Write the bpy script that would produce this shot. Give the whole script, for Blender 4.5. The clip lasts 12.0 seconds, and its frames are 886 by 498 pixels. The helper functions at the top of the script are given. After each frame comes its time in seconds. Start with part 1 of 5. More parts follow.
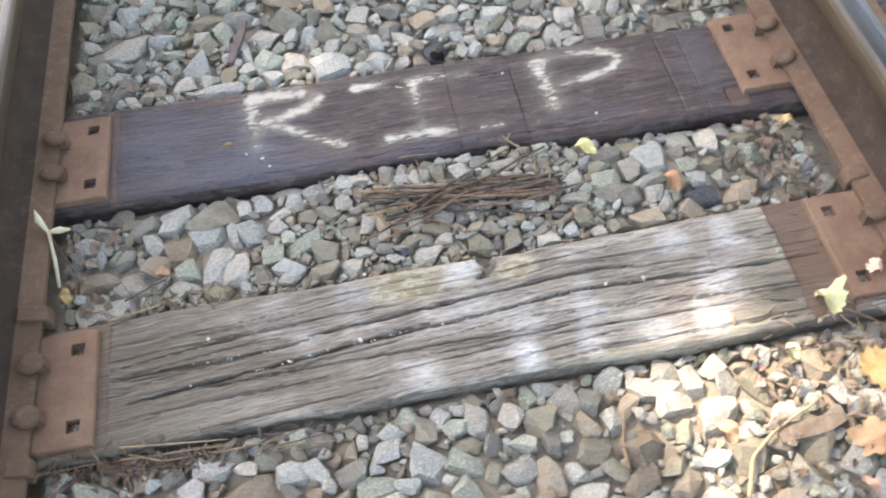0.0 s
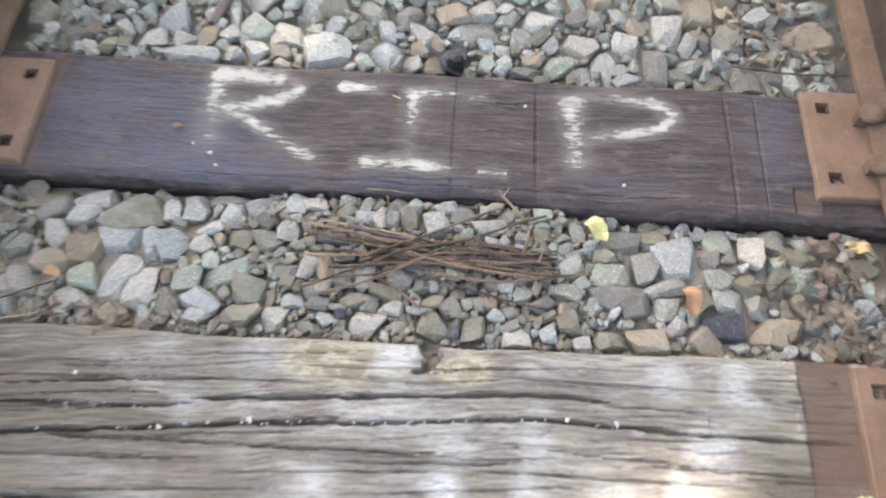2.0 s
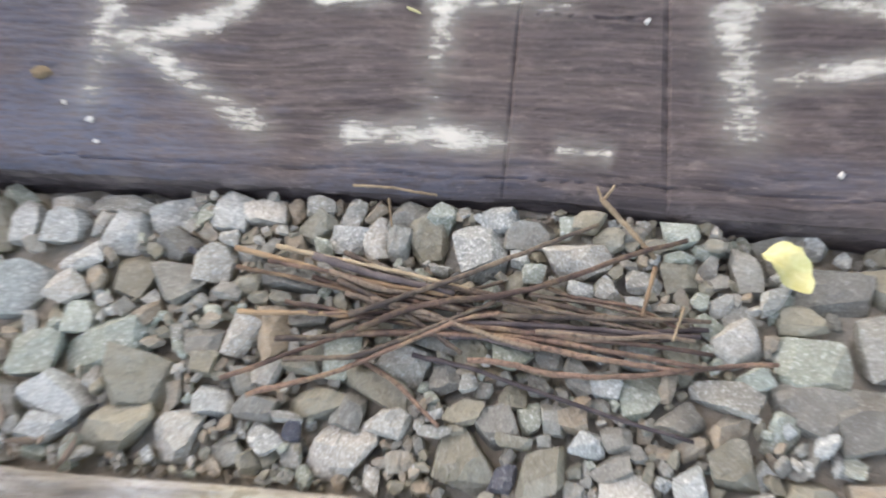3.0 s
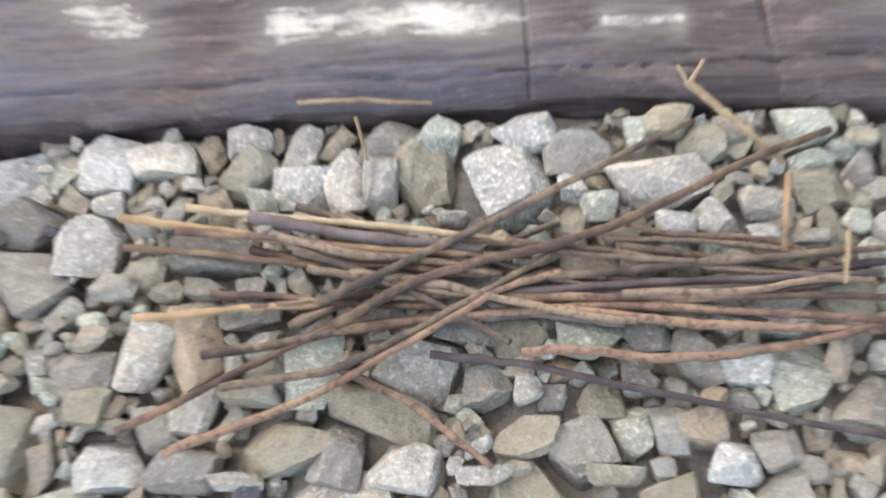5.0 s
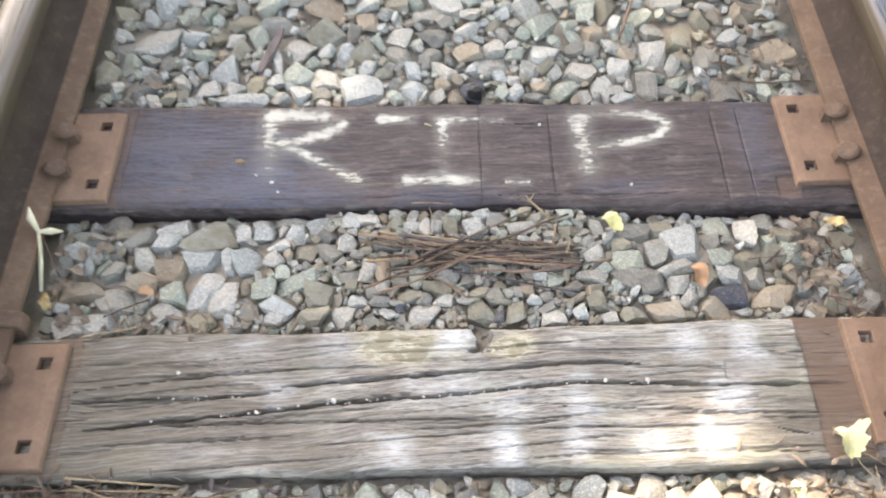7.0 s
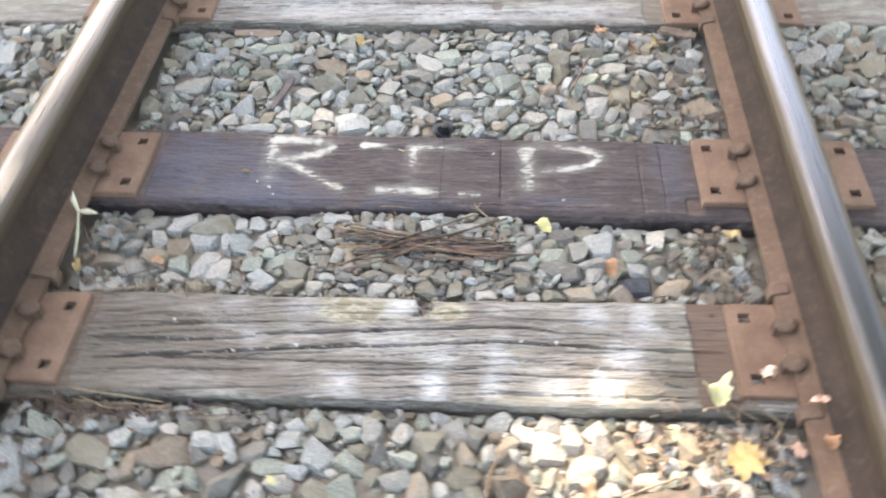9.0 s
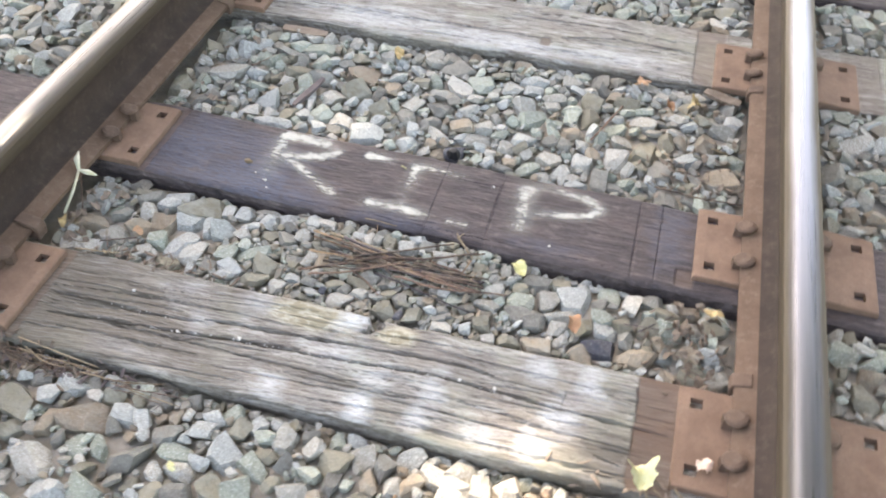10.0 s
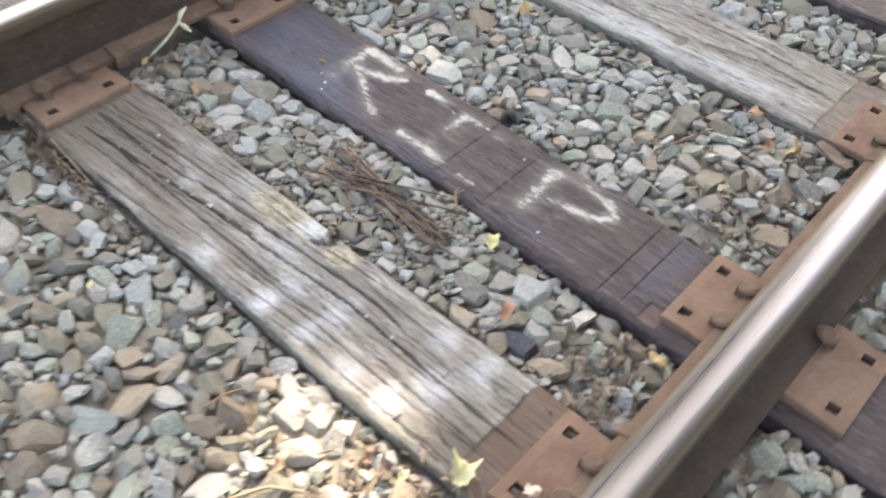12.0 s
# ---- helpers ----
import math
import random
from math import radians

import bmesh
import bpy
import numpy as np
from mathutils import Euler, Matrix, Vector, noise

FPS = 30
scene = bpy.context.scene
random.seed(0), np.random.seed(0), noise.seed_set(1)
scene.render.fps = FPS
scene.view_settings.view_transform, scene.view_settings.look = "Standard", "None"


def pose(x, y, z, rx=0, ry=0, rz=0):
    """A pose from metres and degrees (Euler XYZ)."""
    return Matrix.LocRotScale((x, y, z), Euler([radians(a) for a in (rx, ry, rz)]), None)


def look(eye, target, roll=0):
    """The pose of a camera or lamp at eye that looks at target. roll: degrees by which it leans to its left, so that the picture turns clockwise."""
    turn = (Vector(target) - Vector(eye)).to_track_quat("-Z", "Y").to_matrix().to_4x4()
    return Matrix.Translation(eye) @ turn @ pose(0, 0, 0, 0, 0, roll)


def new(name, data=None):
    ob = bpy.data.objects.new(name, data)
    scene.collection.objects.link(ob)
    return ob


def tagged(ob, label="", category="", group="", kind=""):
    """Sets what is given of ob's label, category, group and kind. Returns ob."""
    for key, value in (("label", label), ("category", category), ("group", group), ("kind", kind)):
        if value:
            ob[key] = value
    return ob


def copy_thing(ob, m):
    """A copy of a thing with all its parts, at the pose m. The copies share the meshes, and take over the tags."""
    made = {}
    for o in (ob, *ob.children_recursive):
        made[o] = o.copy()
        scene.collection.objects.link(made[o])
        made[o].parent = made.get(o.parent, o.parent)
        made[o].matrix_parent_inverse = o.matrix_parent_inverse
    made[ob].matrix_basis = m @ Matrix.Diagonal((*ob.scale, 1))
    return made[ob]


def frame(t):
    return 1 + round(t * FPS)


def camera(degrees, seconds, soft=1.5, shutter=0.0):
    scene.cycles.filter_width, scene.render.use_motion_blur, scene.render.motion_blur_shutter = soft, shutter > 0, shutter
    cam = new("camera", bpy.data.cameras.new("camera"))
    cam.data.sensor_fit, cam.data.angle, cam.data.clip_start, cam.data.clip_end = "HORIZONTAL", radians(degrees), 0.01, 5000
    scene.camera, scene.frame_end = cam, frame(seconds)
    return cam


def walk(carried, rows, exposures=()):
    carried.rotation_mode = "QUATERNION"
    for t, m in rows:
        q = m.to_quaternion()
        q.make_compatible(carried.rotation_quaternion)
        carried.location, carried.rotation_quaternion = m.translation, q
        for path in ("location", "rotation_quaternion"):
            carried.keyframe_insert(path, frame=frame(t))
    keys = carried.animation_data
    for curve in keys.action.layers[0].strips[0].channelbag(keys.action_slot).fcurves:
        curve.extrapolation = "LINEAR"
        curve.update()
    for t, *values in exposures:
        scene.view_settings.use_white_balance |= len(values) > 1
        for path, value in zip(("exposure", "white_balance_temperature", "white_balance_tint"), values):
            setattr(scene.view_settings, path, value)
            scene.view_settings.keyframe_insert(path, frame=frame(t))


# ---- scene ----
cam = camera(53.5, 12.0, soft=2.0, shutter=0.5)
PATH = [
    (0, (-0.119, -1.055, 1.21), (0.01, 0.088, -0.426), -4.5),
    (0.5, (-0.052, -1.096, 1.207), (0.043, 0.103, -0.392), -2.9),
    (1, (0.011, -1.075, 1.181), (-0.018, 0.131, -0.414), -4.4),
    (1.5, (0.058, -0.919, 1.132), (-0.071, 0.17, -0.54), -3.7),
    (2, (0.083, -0.72, 1.076), (0.029, 0.291, -0.649), 0.3),
    (2.5, (0.127, -0.441, 0.852), (-0.189, 0.357, -0.954), -15.3),
    (4.3, (0.015, -0.24, 0.328), (-0.055, 0.567, -1.501), -6.7),
    (4.5, (0.017, -0.238, 0.331), (-0.043, 0.569, -1.497), -6.4),
    (5, (0.019, -0.245, 0.388), (-0.048, 0.537, -1.452), -7.3),
    (5.5, (0.027, -0.312, 0.661), (-0.081, 0.364, -1.218), -11.0),
    (6, (-0.009, -0.49, 0.92), (-0.004, 0.23, -0.946), -3.1),
    (6.5, (-0.018, -0.727, 1.073), (0.047, 0.219, -0.688), 1.7),
    (7, (-0.01, -0.898, 1.202), (-0.019, 0.218, -0.457), -1.7),
    (8.8, (0.084, -1.263, 1.283), (-0.01, 0.078, -0.198), -4.9),
    (9, (0.173, -1.291, 1.271), (0.053, 0.068, -0.192), -2.4),
    (9.5, (0.31, -1.303, 1.269), (0.049, 0.053, -0.179), -1.4),
    (10, (0.416, -1.221, 1.248), (0.065, 0.137, -0.178), 1.5),
    (10.5, (0.491, -1.156, 1.25), (0.062, 0.146, -0.206), 1.8),
    (11, (0.636, -1.136, 1.222), (0.044, 0.118, -0.22), 1.6),
    (11.5, (0.829, -1.123, 1.245), (0.033, -0.022, -0.222), 2.8),
    (12, (0.913, -0.961, 1.219), (0.055, 0.062, -0.269), 3.5),
]
STOPS = [(0.0, 2.15), (1.5, 2.2), (2.5, 2.15), (4.5, 2.45), (5.5, 2.6), (6.0, 2.67), (6.5, 2.62), (7.0, 2.4), (8.8, 2.35), (10.0, 2.35), (11.0, 2.35), (12.0, 2.15)]
LIGHT = [(t, stops + 0.45, 8900 if t < 3 else 9350 if t < 8 else 8900, 15) for t, stops in STOPS]
walk(cam, [(t, look(eye, target, roll)) for t, eye, target, roll in PATH], exposures=LIGHT)

# ---------------------------------------------------------------- world, sun, exposure
SUN_DIR = Vector((-0.40, 0.52, 0.75)).normalized()
world = bpy.data.worlds.new("world")
scene.world = world
world.use_nodes = True
wn = world.node_tree
sky = wn.nodes.new("ShaderNodeTexSky")
sky.sky_type = "NISHITA"
sky.sun_disc = False
sky.sun_elevation = math.asin(SUN_DIR.z)
sky.sun_rotation = math.atan2(SUN_DIR.x, SUN_DIR.y)
sky.air_density, sky.dust_density = 1.0, 2.0
wn.links.new(sky.outputs[0], wn.nodes["Background"].inputs[0])
wn.nodes["Background"].inputs[1].default_value = 0.15
sun = new("sun", bpy.data.lights.new("sun", "SUN"))
sun.data.energy, sun.data.angle, sun.data.color = 1.65, radians(0.6), (1.0, 0.96, 0.92)
sun.matrix_world = look(SUN_DIR * 30, (0, 0, 0))

# ---------------------------------------------------------------- material helpers


class Mat:
    """A node material with a few short ways to add nodes."""

    def __init__(self, name, rough=0.8, metal=0.0, spec=0.3):
        self.m = bpy.data.materials.new(name)
        self.m.use_nodes = True
        self.t = self.m.node_tree
        self.b = self.t.nodes["Principled BSDF"]
        self.b.inputs["Roughness"].default_value = rough
        self.b.inputs["Metallic"].default_value = metal
        self.b.inputs["Specular IOR Level"].default_value = spec
        self.co = self.t.nodes.new("ShaderNodeTexCoord").outputs["Object"]

    def node(self, kind, **ins):
        n = self.t.nodes.new(kind)
        for k, v in ins.items():
            self.put(n.inputs[k.replace("_", " ")], v)
        return n

    def put(self, socket, v):
        if isinstance(v, bpy.types.NodeSocket):
            self.t.links.new(v, socket)
        else:
            socket.default_value = v

    def scaled(self, scale, co=None):
        n = self.t.nodes.new("ShaderNodeMapping")
        self.put(n.inputs["Vector"], co or self.co)
        n.inputs["Scale"].default_value = scale
        return n.outputs[0]

    def noise(self, scale, detail=4, rough=0.55, co=None, distort=0.0):
        n = self.node("ShaderNodeTexNoise", Vector=co or self.co, Scale=scale, Detail=detail, Roughness=rough, Distortion=distort)
        return n.outputs["Fac"]

    def ramp(self, fac, *stops):
        n = self.node("ShaderNodeValToRGB", Fac=fac)
        e = n.color_ramp.elements
        while len(e) < len(stops):
            e.new(0.5)
        for el, (p, c) in zip(e, stops):
            el.position = p
            el.color = (c, c, c, 1) if isinstance(c, (int, float)) else (*c, 1)
        return n.outputs[0]

    def mix(self, fac, a, b, how="MIX"):
        n = self.t.nodes.new("ShaderNodeMix")
        n.data_type, n.blend_type = "RGBA", how
        self.put(n.inputs[0], fac)
        for s, v in ((n.inputs[6], a), (n.inputs[7], b)):
            self.put(s, (*v, 1) if isinstance(v, tuple) and len(v) == 3 else v)
        return n.outputs[2]

    def math(self, op, a, b=0.0):
        n = self.t.nodes.new("ShaderNodeMath")
        n.operation = op
        self.put(n.inputs[0], a), self.put(n.inputs[1], b)
        return n.outputs[0]

    def bump(self, height, strength=0.4, distance=0.002, normal=None):
        n = self.node("ShaderNodeBump", Height=height, Strength=strength, Distance=distance)
        if normal:
            self.put(n.inputs["Normal"], normal)
        self.t.links.new(n.outputs[0], self.b.inputs["Normal"])
        return n.outputs[0]

    def color(self, v):
        self.put(self.b.inputs["Base Color"], (*v, 1) if isinstance(v, tuple) else v)
        return self


def stone_material(name, dark, light, speck, veil=1.0):
    m = Mat(name, rough=0.82, spec=0.35)
    isl = m.t.nodes.new("ShaderNodeNewGeometry").outputs["Random Per Island"]
    obj = m.t.nodes.new("ShaderNodeObjectInfo").outputs["Random"]
    r = m.math("FRACT", m.math("ADD", isl, obj))
    r2 = m.math("FRACT", m.math("MULTIPLY", r, 7.31))
    world_co = m.t.nodes.new("ShaderNodeNewGeometry").outputs["Position"]
    big = m.noise(38, 4, 0.6, world_co)
    mid = m.noise(150, 4, 0.65, world_co)
    fine = m.noise(520, 3, 0.7, world_co)
    c = m.mix(r, dark, light)
    c = m.mix(m.ramp(big, (0.40, 0.0), (0.70, 0.5 * veil)), c, m.mix(r2, (0.30, 0.27, 0.215), (0.345, 0.38, 0.355)))
    c = m.mix(m.ramp(mid, (0.34, 0.3), (0.5, 0.0)), c, (0.13, 0.122, 0.108))
    c = m.mix(m.ramp(mid, (0.54, 0.0), (0.74, speck * 0.7)), c, (0.60, 0.60, 0.56))
    crystal = m.noise(300, 2, 0.5, world_co)
    c = m.mix(m.ramp(crystal, (0.60, 0.0), (0.66, speck)), c, (0.66, 0.66, 0.63))
    c = m.mix(m.ramp(fine, (0.36, 0.3), (0.48, 0.0)), c, (0.12, 0.112, 0.10))
    c = m.mix(m.ramp(fine, (0.55, 0.0), (0.62, speck * 0.8)), c, (0.62, 0.62, 0.58))
    m.color(c)
    b = m.bump(fine, 0.3, 0.001)
    b = m.bump(mid, 0.7, 0.004, b)
    m.bump(big, 0.6, 0.007, b)
    m.put(m.b.inputs["Roughness"], m.ramp(big, (0.3, 0.65), (0.7, 0.9)))
    return m.m


STONE = [
    stone_material("stone_black", (0.0392, 0.0413, 0.0564), (0.0588, 0.0624, 0.0847), 0.12, 0.2),
    stone_material("stone_brown", (0.18, 0.134, 0.0925), (0.359, 0.285, 0.201), 0.12),
    stone_material("stone_olive", (0.153, 0.138, 0.0969), (0.288, 0.259, 0.189), 0.08),
    stone_material("stone_dark_grey", (0.135, 0.126, 0.108), (0.26, 0.247, 0.214), 0.14),
    stone_material("stone_green_grey", (0.225, 0.251, 0.197), (0.368, 0.402, 0.33), 0.45),
    stone_material("stone_grey", (0.252, 0.242, 0.209), (0.378, 0.363, 0.318), 0.4),
    stone_material("stone_blue_grey", (0.279, 0.294, 0.278), (0.404, 0.421, 0.398), 0.65),
    stone_material("stone_pale", (0.359, 0.337, 0.29), (0.486, 0.458, 0.398), 0.6),
]
TONES = (0.06, 0.18, 0.33, 0.48, 0.58, 0.69, 0.84)


def tone_index(tone):
    return sum(tone >= s for s in TONES)


def rust_material(name, base, light, dark, dust=0.16):
    m = Mat(name, rough=0.8, metal=0.0, spec=0.25)
    co = m.t.nodes.new("ShaderNodeNewGeometry").outputs["Position"]
    a, b = m.noise(14, 4, 0.6, co), m.noise(160, 4, 0.7, co)
    c = m.mix(m.ramp(a, (0.35, 0.0), (0.65, 1.0)), base, light)
    c = m.mix(m.ramp(b, (0.35, 0.25), (0.52, 0.0)), c, dark)
    c = m.mix(m.ramp(m.noise(60, 5, 0.7, co), (0.52, 0.0), (0.75, dust)), c, (0.42, 0.34, 0.27))
    m.color(c)
    m.bump(b, 0.4, 0.001)
    return m.m


RUST = rust_material("rusted_plate_steel", (0.195, 0.122, 0.086), (0.262, 0.168, 0.12), (0.13, 0.08, 0.06))
RAIL_RUST = rust_material("rusted_rail_steel", (0.122, 0.077, 0.054), (0.168, 0.109, 0.077), (0.08, 0.052, 0.038), 0.2)
# rail rust with the shade on web and outer side put into its colour
SHADED_RUST = rust_material("shaded_rusted_rail", (0.042, 0.030, 0.025), (0.064, 0.045, 0.036), (0.03, 0.022, 0.019), 0.08)
SPIKE_RUST = rust_material("rusted_spike_steel", (0.115, 0.076, 0.057), (0.17, 0.112, 0.082), (0.07, 0.047, 0.037))

m = Mat("polished_rail_steel", rough=0.34, metal=1.0)
co = m.t.nodes.new("ShaderNodeNewGeometry").outputs["Position"]
streak = m.noise(1.0, 4, 0.6, m.scaled((260, 3, 60), co))
blotch = m.noise(1.0, 4, 0.6, m.scaled((30, 4, 30), co))
across = m.node("ShaderNodeSeparateXYZ", Vector=co).outputs[0]
off = m.math("ABSOLUTE", m.math("SUBTRACT", m.math("ABSOLUTE", across), 0.7530))
worn = m.math("ADD", off, m.math("MULTIPLY", m.math("SUBTRACT", blotch, 0.5), 0.012))
dull = m.ramp(worn, (0.012, 0.0), (0.027, 1.0))
c = m.mix(streak, (0.20, 0.207, 0.225), (0.30, 0.308, 0.328))
m.color(m.mix(dull, c, m.mix(streak, (0.058, 0.045, 0.03), (0.092, 0.074, 0.052))))
m.put(m.b.inputs["Metallic"], m.ramp(dull, (0.0, 1.0), (1.0, 0.2)))
m.put(m.b.inputs["Roughness"], m.math("MAXIMUM", m.ramp(streak, (0.3, 0.25), (0.7, 0.36)), m.math("MULTIPLY", dull, 0.5)))
POLISHED = m.m
m = Mat("dull_rail_steel", rough=0.6, metal=0.25)
co = m.t.nodes.new("ShaderNodeNewGeometry").outputs["Position"]
streak = m.noise(1.0, 4, 0.6, m.scaled((200, 5, 60), co))
m.color(m.mix(streak, (0.055, 0.043, 0.031), (0.092, 0.073, 0.052)))
DULL = m.m

# bare dirt under the ballast
m = Mat("ballast_dirt", rough=0.95, spec=0.15)
co = m.t.nodes.new("ShaderNodeNewGeometry").outputs["Position"]
n1, n2 = m.noise(9, 4, 0.6, co), m.noise(130, 4, 0.7, co)
vor = m.node("ShaderNodeTexVoronoi", Vector=co, Scale=24)
c = m.mix(n1, (0.27, 0.235, 0.19), (0.38, 0.335, 0.28))
c = m.mix(m.ramp(vor.outputs["Color"], (0.45, 0.0), (0.8, 0.6)), c, (0.30, 0.29, 0.27))
m.color(m.mix(m.ramp(n2, (0.5, 0.0), (0.7, 0.5)), c, (0.22, 0.18, 0.14)))
m.bump(m.mix(0.5, n2, vor.outputs["Distance"]), 0.8, 0.01)
DIRT = m.m


def wood_material(name, weathered):
    m = Mat(name, rough=0.85, spec=0.2)
    warp = m.noise(5.0, 2, 0.5)
    w = m.node("ShaderNodeVectorMath", Vector=m.co)
    w.operation = "ADD"
    rise = m.math("MULTIPLY", m.math("MINIMUM", m.node("ShaderNodeSeparateXYZ", Vector=m.co).outputs[0], 0.2), -0.07 if weathered else 0.0)
    off = m.node("ShaderNodeCombineXYZ", Y=m.math("ADD", m.math("MULTIPLY", warp, 0.035), rise))
    m.put(w.inputs[1], off.outputs[0])
    co = w.outputs[0]
    grain = m.noise(1.0, 5, 0.68, m.scaled((7, 230, 60) if weathered else (6, 190, 70), co))
    fibre = m.noise(1.0, 4, 0.62, m.scaled((22, 700, 260) if weathered else (20, 520, 260), co))
    cloud = m.noise(7.0, 4, 0.6, m.scaled((0.6, 1.6, 1.0)))
    if weathered:
        c = m.ramp(grain, (0.34, (0.12, 0.105, 0.092)), (0.45, (0.262, 0.242, 0.215)), (0.54, (0.375, 0.355, 0.32)), (0.70, (0.50, 0.48, 0.445)))
        c = m.mix(m.ramp(fibre, (0.38, 0.9), (0.49, 0.0)), c, (0.095, 0.08, 0.067))
        c = m.mix(m.ramp(cloud, (0.38, 0.6), (0.58, 0.0)), c, m.mix(fibre, (0.13, 0.108, 0.093), (0.27, 0.235, 0.205)))
        lichen = m.noise(1.0, 5, 0.7, m.scaled((9, 34, 20), co))
        c = m.mix(m.math("MULTIPLY", m.ramp(lichen, (0.50, 0.0), (0.66, 0.75)), m.ramp(fibre, (0.38, 0.25), (0.55, 1.0))), c, (0.57, 0.56, 0.51))
        pits = m.noise(1.0, 5, 0.72, m.scaled((34, 210, 60), co))
        c = m.mix(m.ramp(pits, (0.36, 0.7), (0.45, 0.0)), c, (0.10, 0.08, 0.066))
        green = m.noise(5.5, 4, 0.65)
        c = m.mix(m.ramp(green, (0.50, 0.0), (0.66, 0.6)), c, (0.34, 0.34, 0.265))
        tan = m.noise(1.0, 4, 0.65, m.scaled((6, 14, 8)))
        c = m.mix(m.ramp(tan, (0.53, 0.0), (0.68, 0.4)), c, (0.36, 0.31, 0.25))
    else:
        c = m.ramp(grain, (0.30, (0.038, 0.031, 0.032)), (0.5, (0.076, 0.062, 0.063)), (0.70, (0.128, 0.107, 0.105)))
        c = m.mix(m.ramp(fibre, (0.38, 0.5), (0.50, 0.0)), c, (0.032, 0.024, 0.024))
        c = m.mix(m.ramp(m.noise(1.0, 5, 0.7, m.scaled((18, 60, 30), co)), (0.53, 0.0), (0.68, 0.65)), c, (0.19, 0.155, 0.143))
        c = m.mix(m.ramp(cloud, (0.45, 0.0), (0.7, 0.5)), c, (0.15, 0.115, 0.105))
        fleck = m.noise(1.0, 4, 0.7, m.scaled((75, 430, 160), co))
        c = m.mix(m.ramp(fleck, (0.60, 0.0), (0.70, 0.6)), c, (0.23, 0.19, 0.17))
        c = m.mix(m.ramp(fleck, (0.30, 0.8), (0.40, 0.0)), c, (0.028, 0.021, 0.021))
    if weathered:
        knot = m.node("ShaderNodeAttribute")
        knot.attribute_name = "knot"
        rings = m.math("SINE", m.math("ADD", m.math("MULTIPLY", knot.outputs["Fac"], 9.0), m.math("MULTIPLY", m.noise(1.0, 5, 0.7, m.scaled((24, 70, 30))), 22.0)))
        swirl = m.mix(m.ramp(rings, (0.0, 0.0), (0.8, 1.0)), (0.33, 0.29, 0.20), (0.52, 0.485, 0.38))
        c = m.mix(m.ramp(knot.outputs["Fac"], (0.0, 0.0), (0.5, 0.85)), c, swirl)
    paint = m.node("ShaderNodeAttribute")
    paint.attribute_name = "paint"
    speckle = m.noise(1.0, 4, 0.7, m.scaled((60, 260, 90), co))
    p = m.math("MULTIPLY", paint.outputs["Fac"], m.ramp(speckle, (0.36, 0.2), (0.56, 1.0)))
    # pale paint on weathered wood; on dark wood a bluish sheen painted as colour
    c = m.mix(p, c, (0.66, 0.68, 0.68) if weathered else (0.098, 0.112, 0.152))
    # stains on the top, and an even darker tone on the sides
    stain_and_side_tone = m.node("ShaderNodeAttribute")
    stain_and_side_tone.attribute_name = "stain_and_side_tone"
    c = m.mix(m.math("MULTIPLY", stain_and_side_tone.outputs["Fac"], m.ramp(grain, (0.4, 1.0), (0.7, 0.55))), c, m.mix(fibre, (0.098, 0.082, 0.065), (0.20, 0.172, 0.138)))
    rust = m.node("ShaderNodeAttribute")
    rust.attribute_name = "rust"
    c = m.mix(m.math("MULTIPLY", rust.outputs["Fac"], m.ramp(cloud, (0.3, 0.7), (0.6, 1.0))), c, m.mix(grain, (0.125, 0.082, 0.062), (0.20, 0.136, 0.103)))
    m.color(c)
    b = m.bump(grain, 0.8 if weathered else 0.3, 0.0035)
    m.bump(fibre, 0.35, 0.0012, b)
    m.put(m.b.inputs["Roughness"], m.ramp(grain, (0.3, 0.9 if weathered else 0.55), (0.7, 0.8 if weathered else 0.75)))
    return m.m


OLD_WOOD = wood_material("weathered_grey_wood", True)
TAR_WOOD = wood_material("creosoted_dark_wood", False)

# sprayed paint, worn through along the grain
m = Mat("worn_white_spray_paint", rough=0.75, spec=0.3)
uv = m.t.nodes.new("ShaderNodeTexCoord").outputs["UV"]
sep = m.node("ShaderNodeSeparateXYZ", Vector=uv)
edge = m.math("SUBTRACT", 1.0, m.math("ABSOLUTE", m.math("SUBTRACT", m.math("MULTIPLY", sep.outputs[1], 2.0), 1.0)))
ends = m.math("MINIMUM", sep.outputs[0], m.math("SUBTRACT", 1.0, sep.outputs[0]))
soft = m.math("MULTIPLY", m.ramp(edge, (0.0, 0.0), (0.9, 1.0)), m.ramp(ends, (0.0, 0.0), (0.16, 1.0)))
wear = m.noise(1.0, 6, 0.78, m.scaled((34, 170, 60)))
patch = m.noise(26, 3, 0.6)
strength = m.node("ShaderNodeAttribute")
strength.attribute_name = "strength"
a = m.math("MULTIPLY", soft, strength.outputs["Fac"])
a = m.math("MULTIPLY", a, m.ramp(patch, (0.3, 0.62), (0.65, 1.0)))
cover = m.ramp(m.math("ADD", a, m.math("MULTIPLY", m.math("SUBTRACT", wear, 0.5), 1.9)), (0.40, 0.0), (1.55, 1.0))
m.color(m.mix(patch, (0.46, 0.445, 0.38), (0.62, 0.61, 0.565)))
solid = m.math("MULTIPLY", cover, m.math("MINIMUM", m.math("MULTIPLY", a, 2.0), 0.9))
m.put(m.b.inputs["Alpha"], m.math("MAXIMUM", solid, m.math("MULTIPLY", m.math("MULTIPLY", soft, strength.outputs["Fac"]), 0.20)))
PAINT = m.m


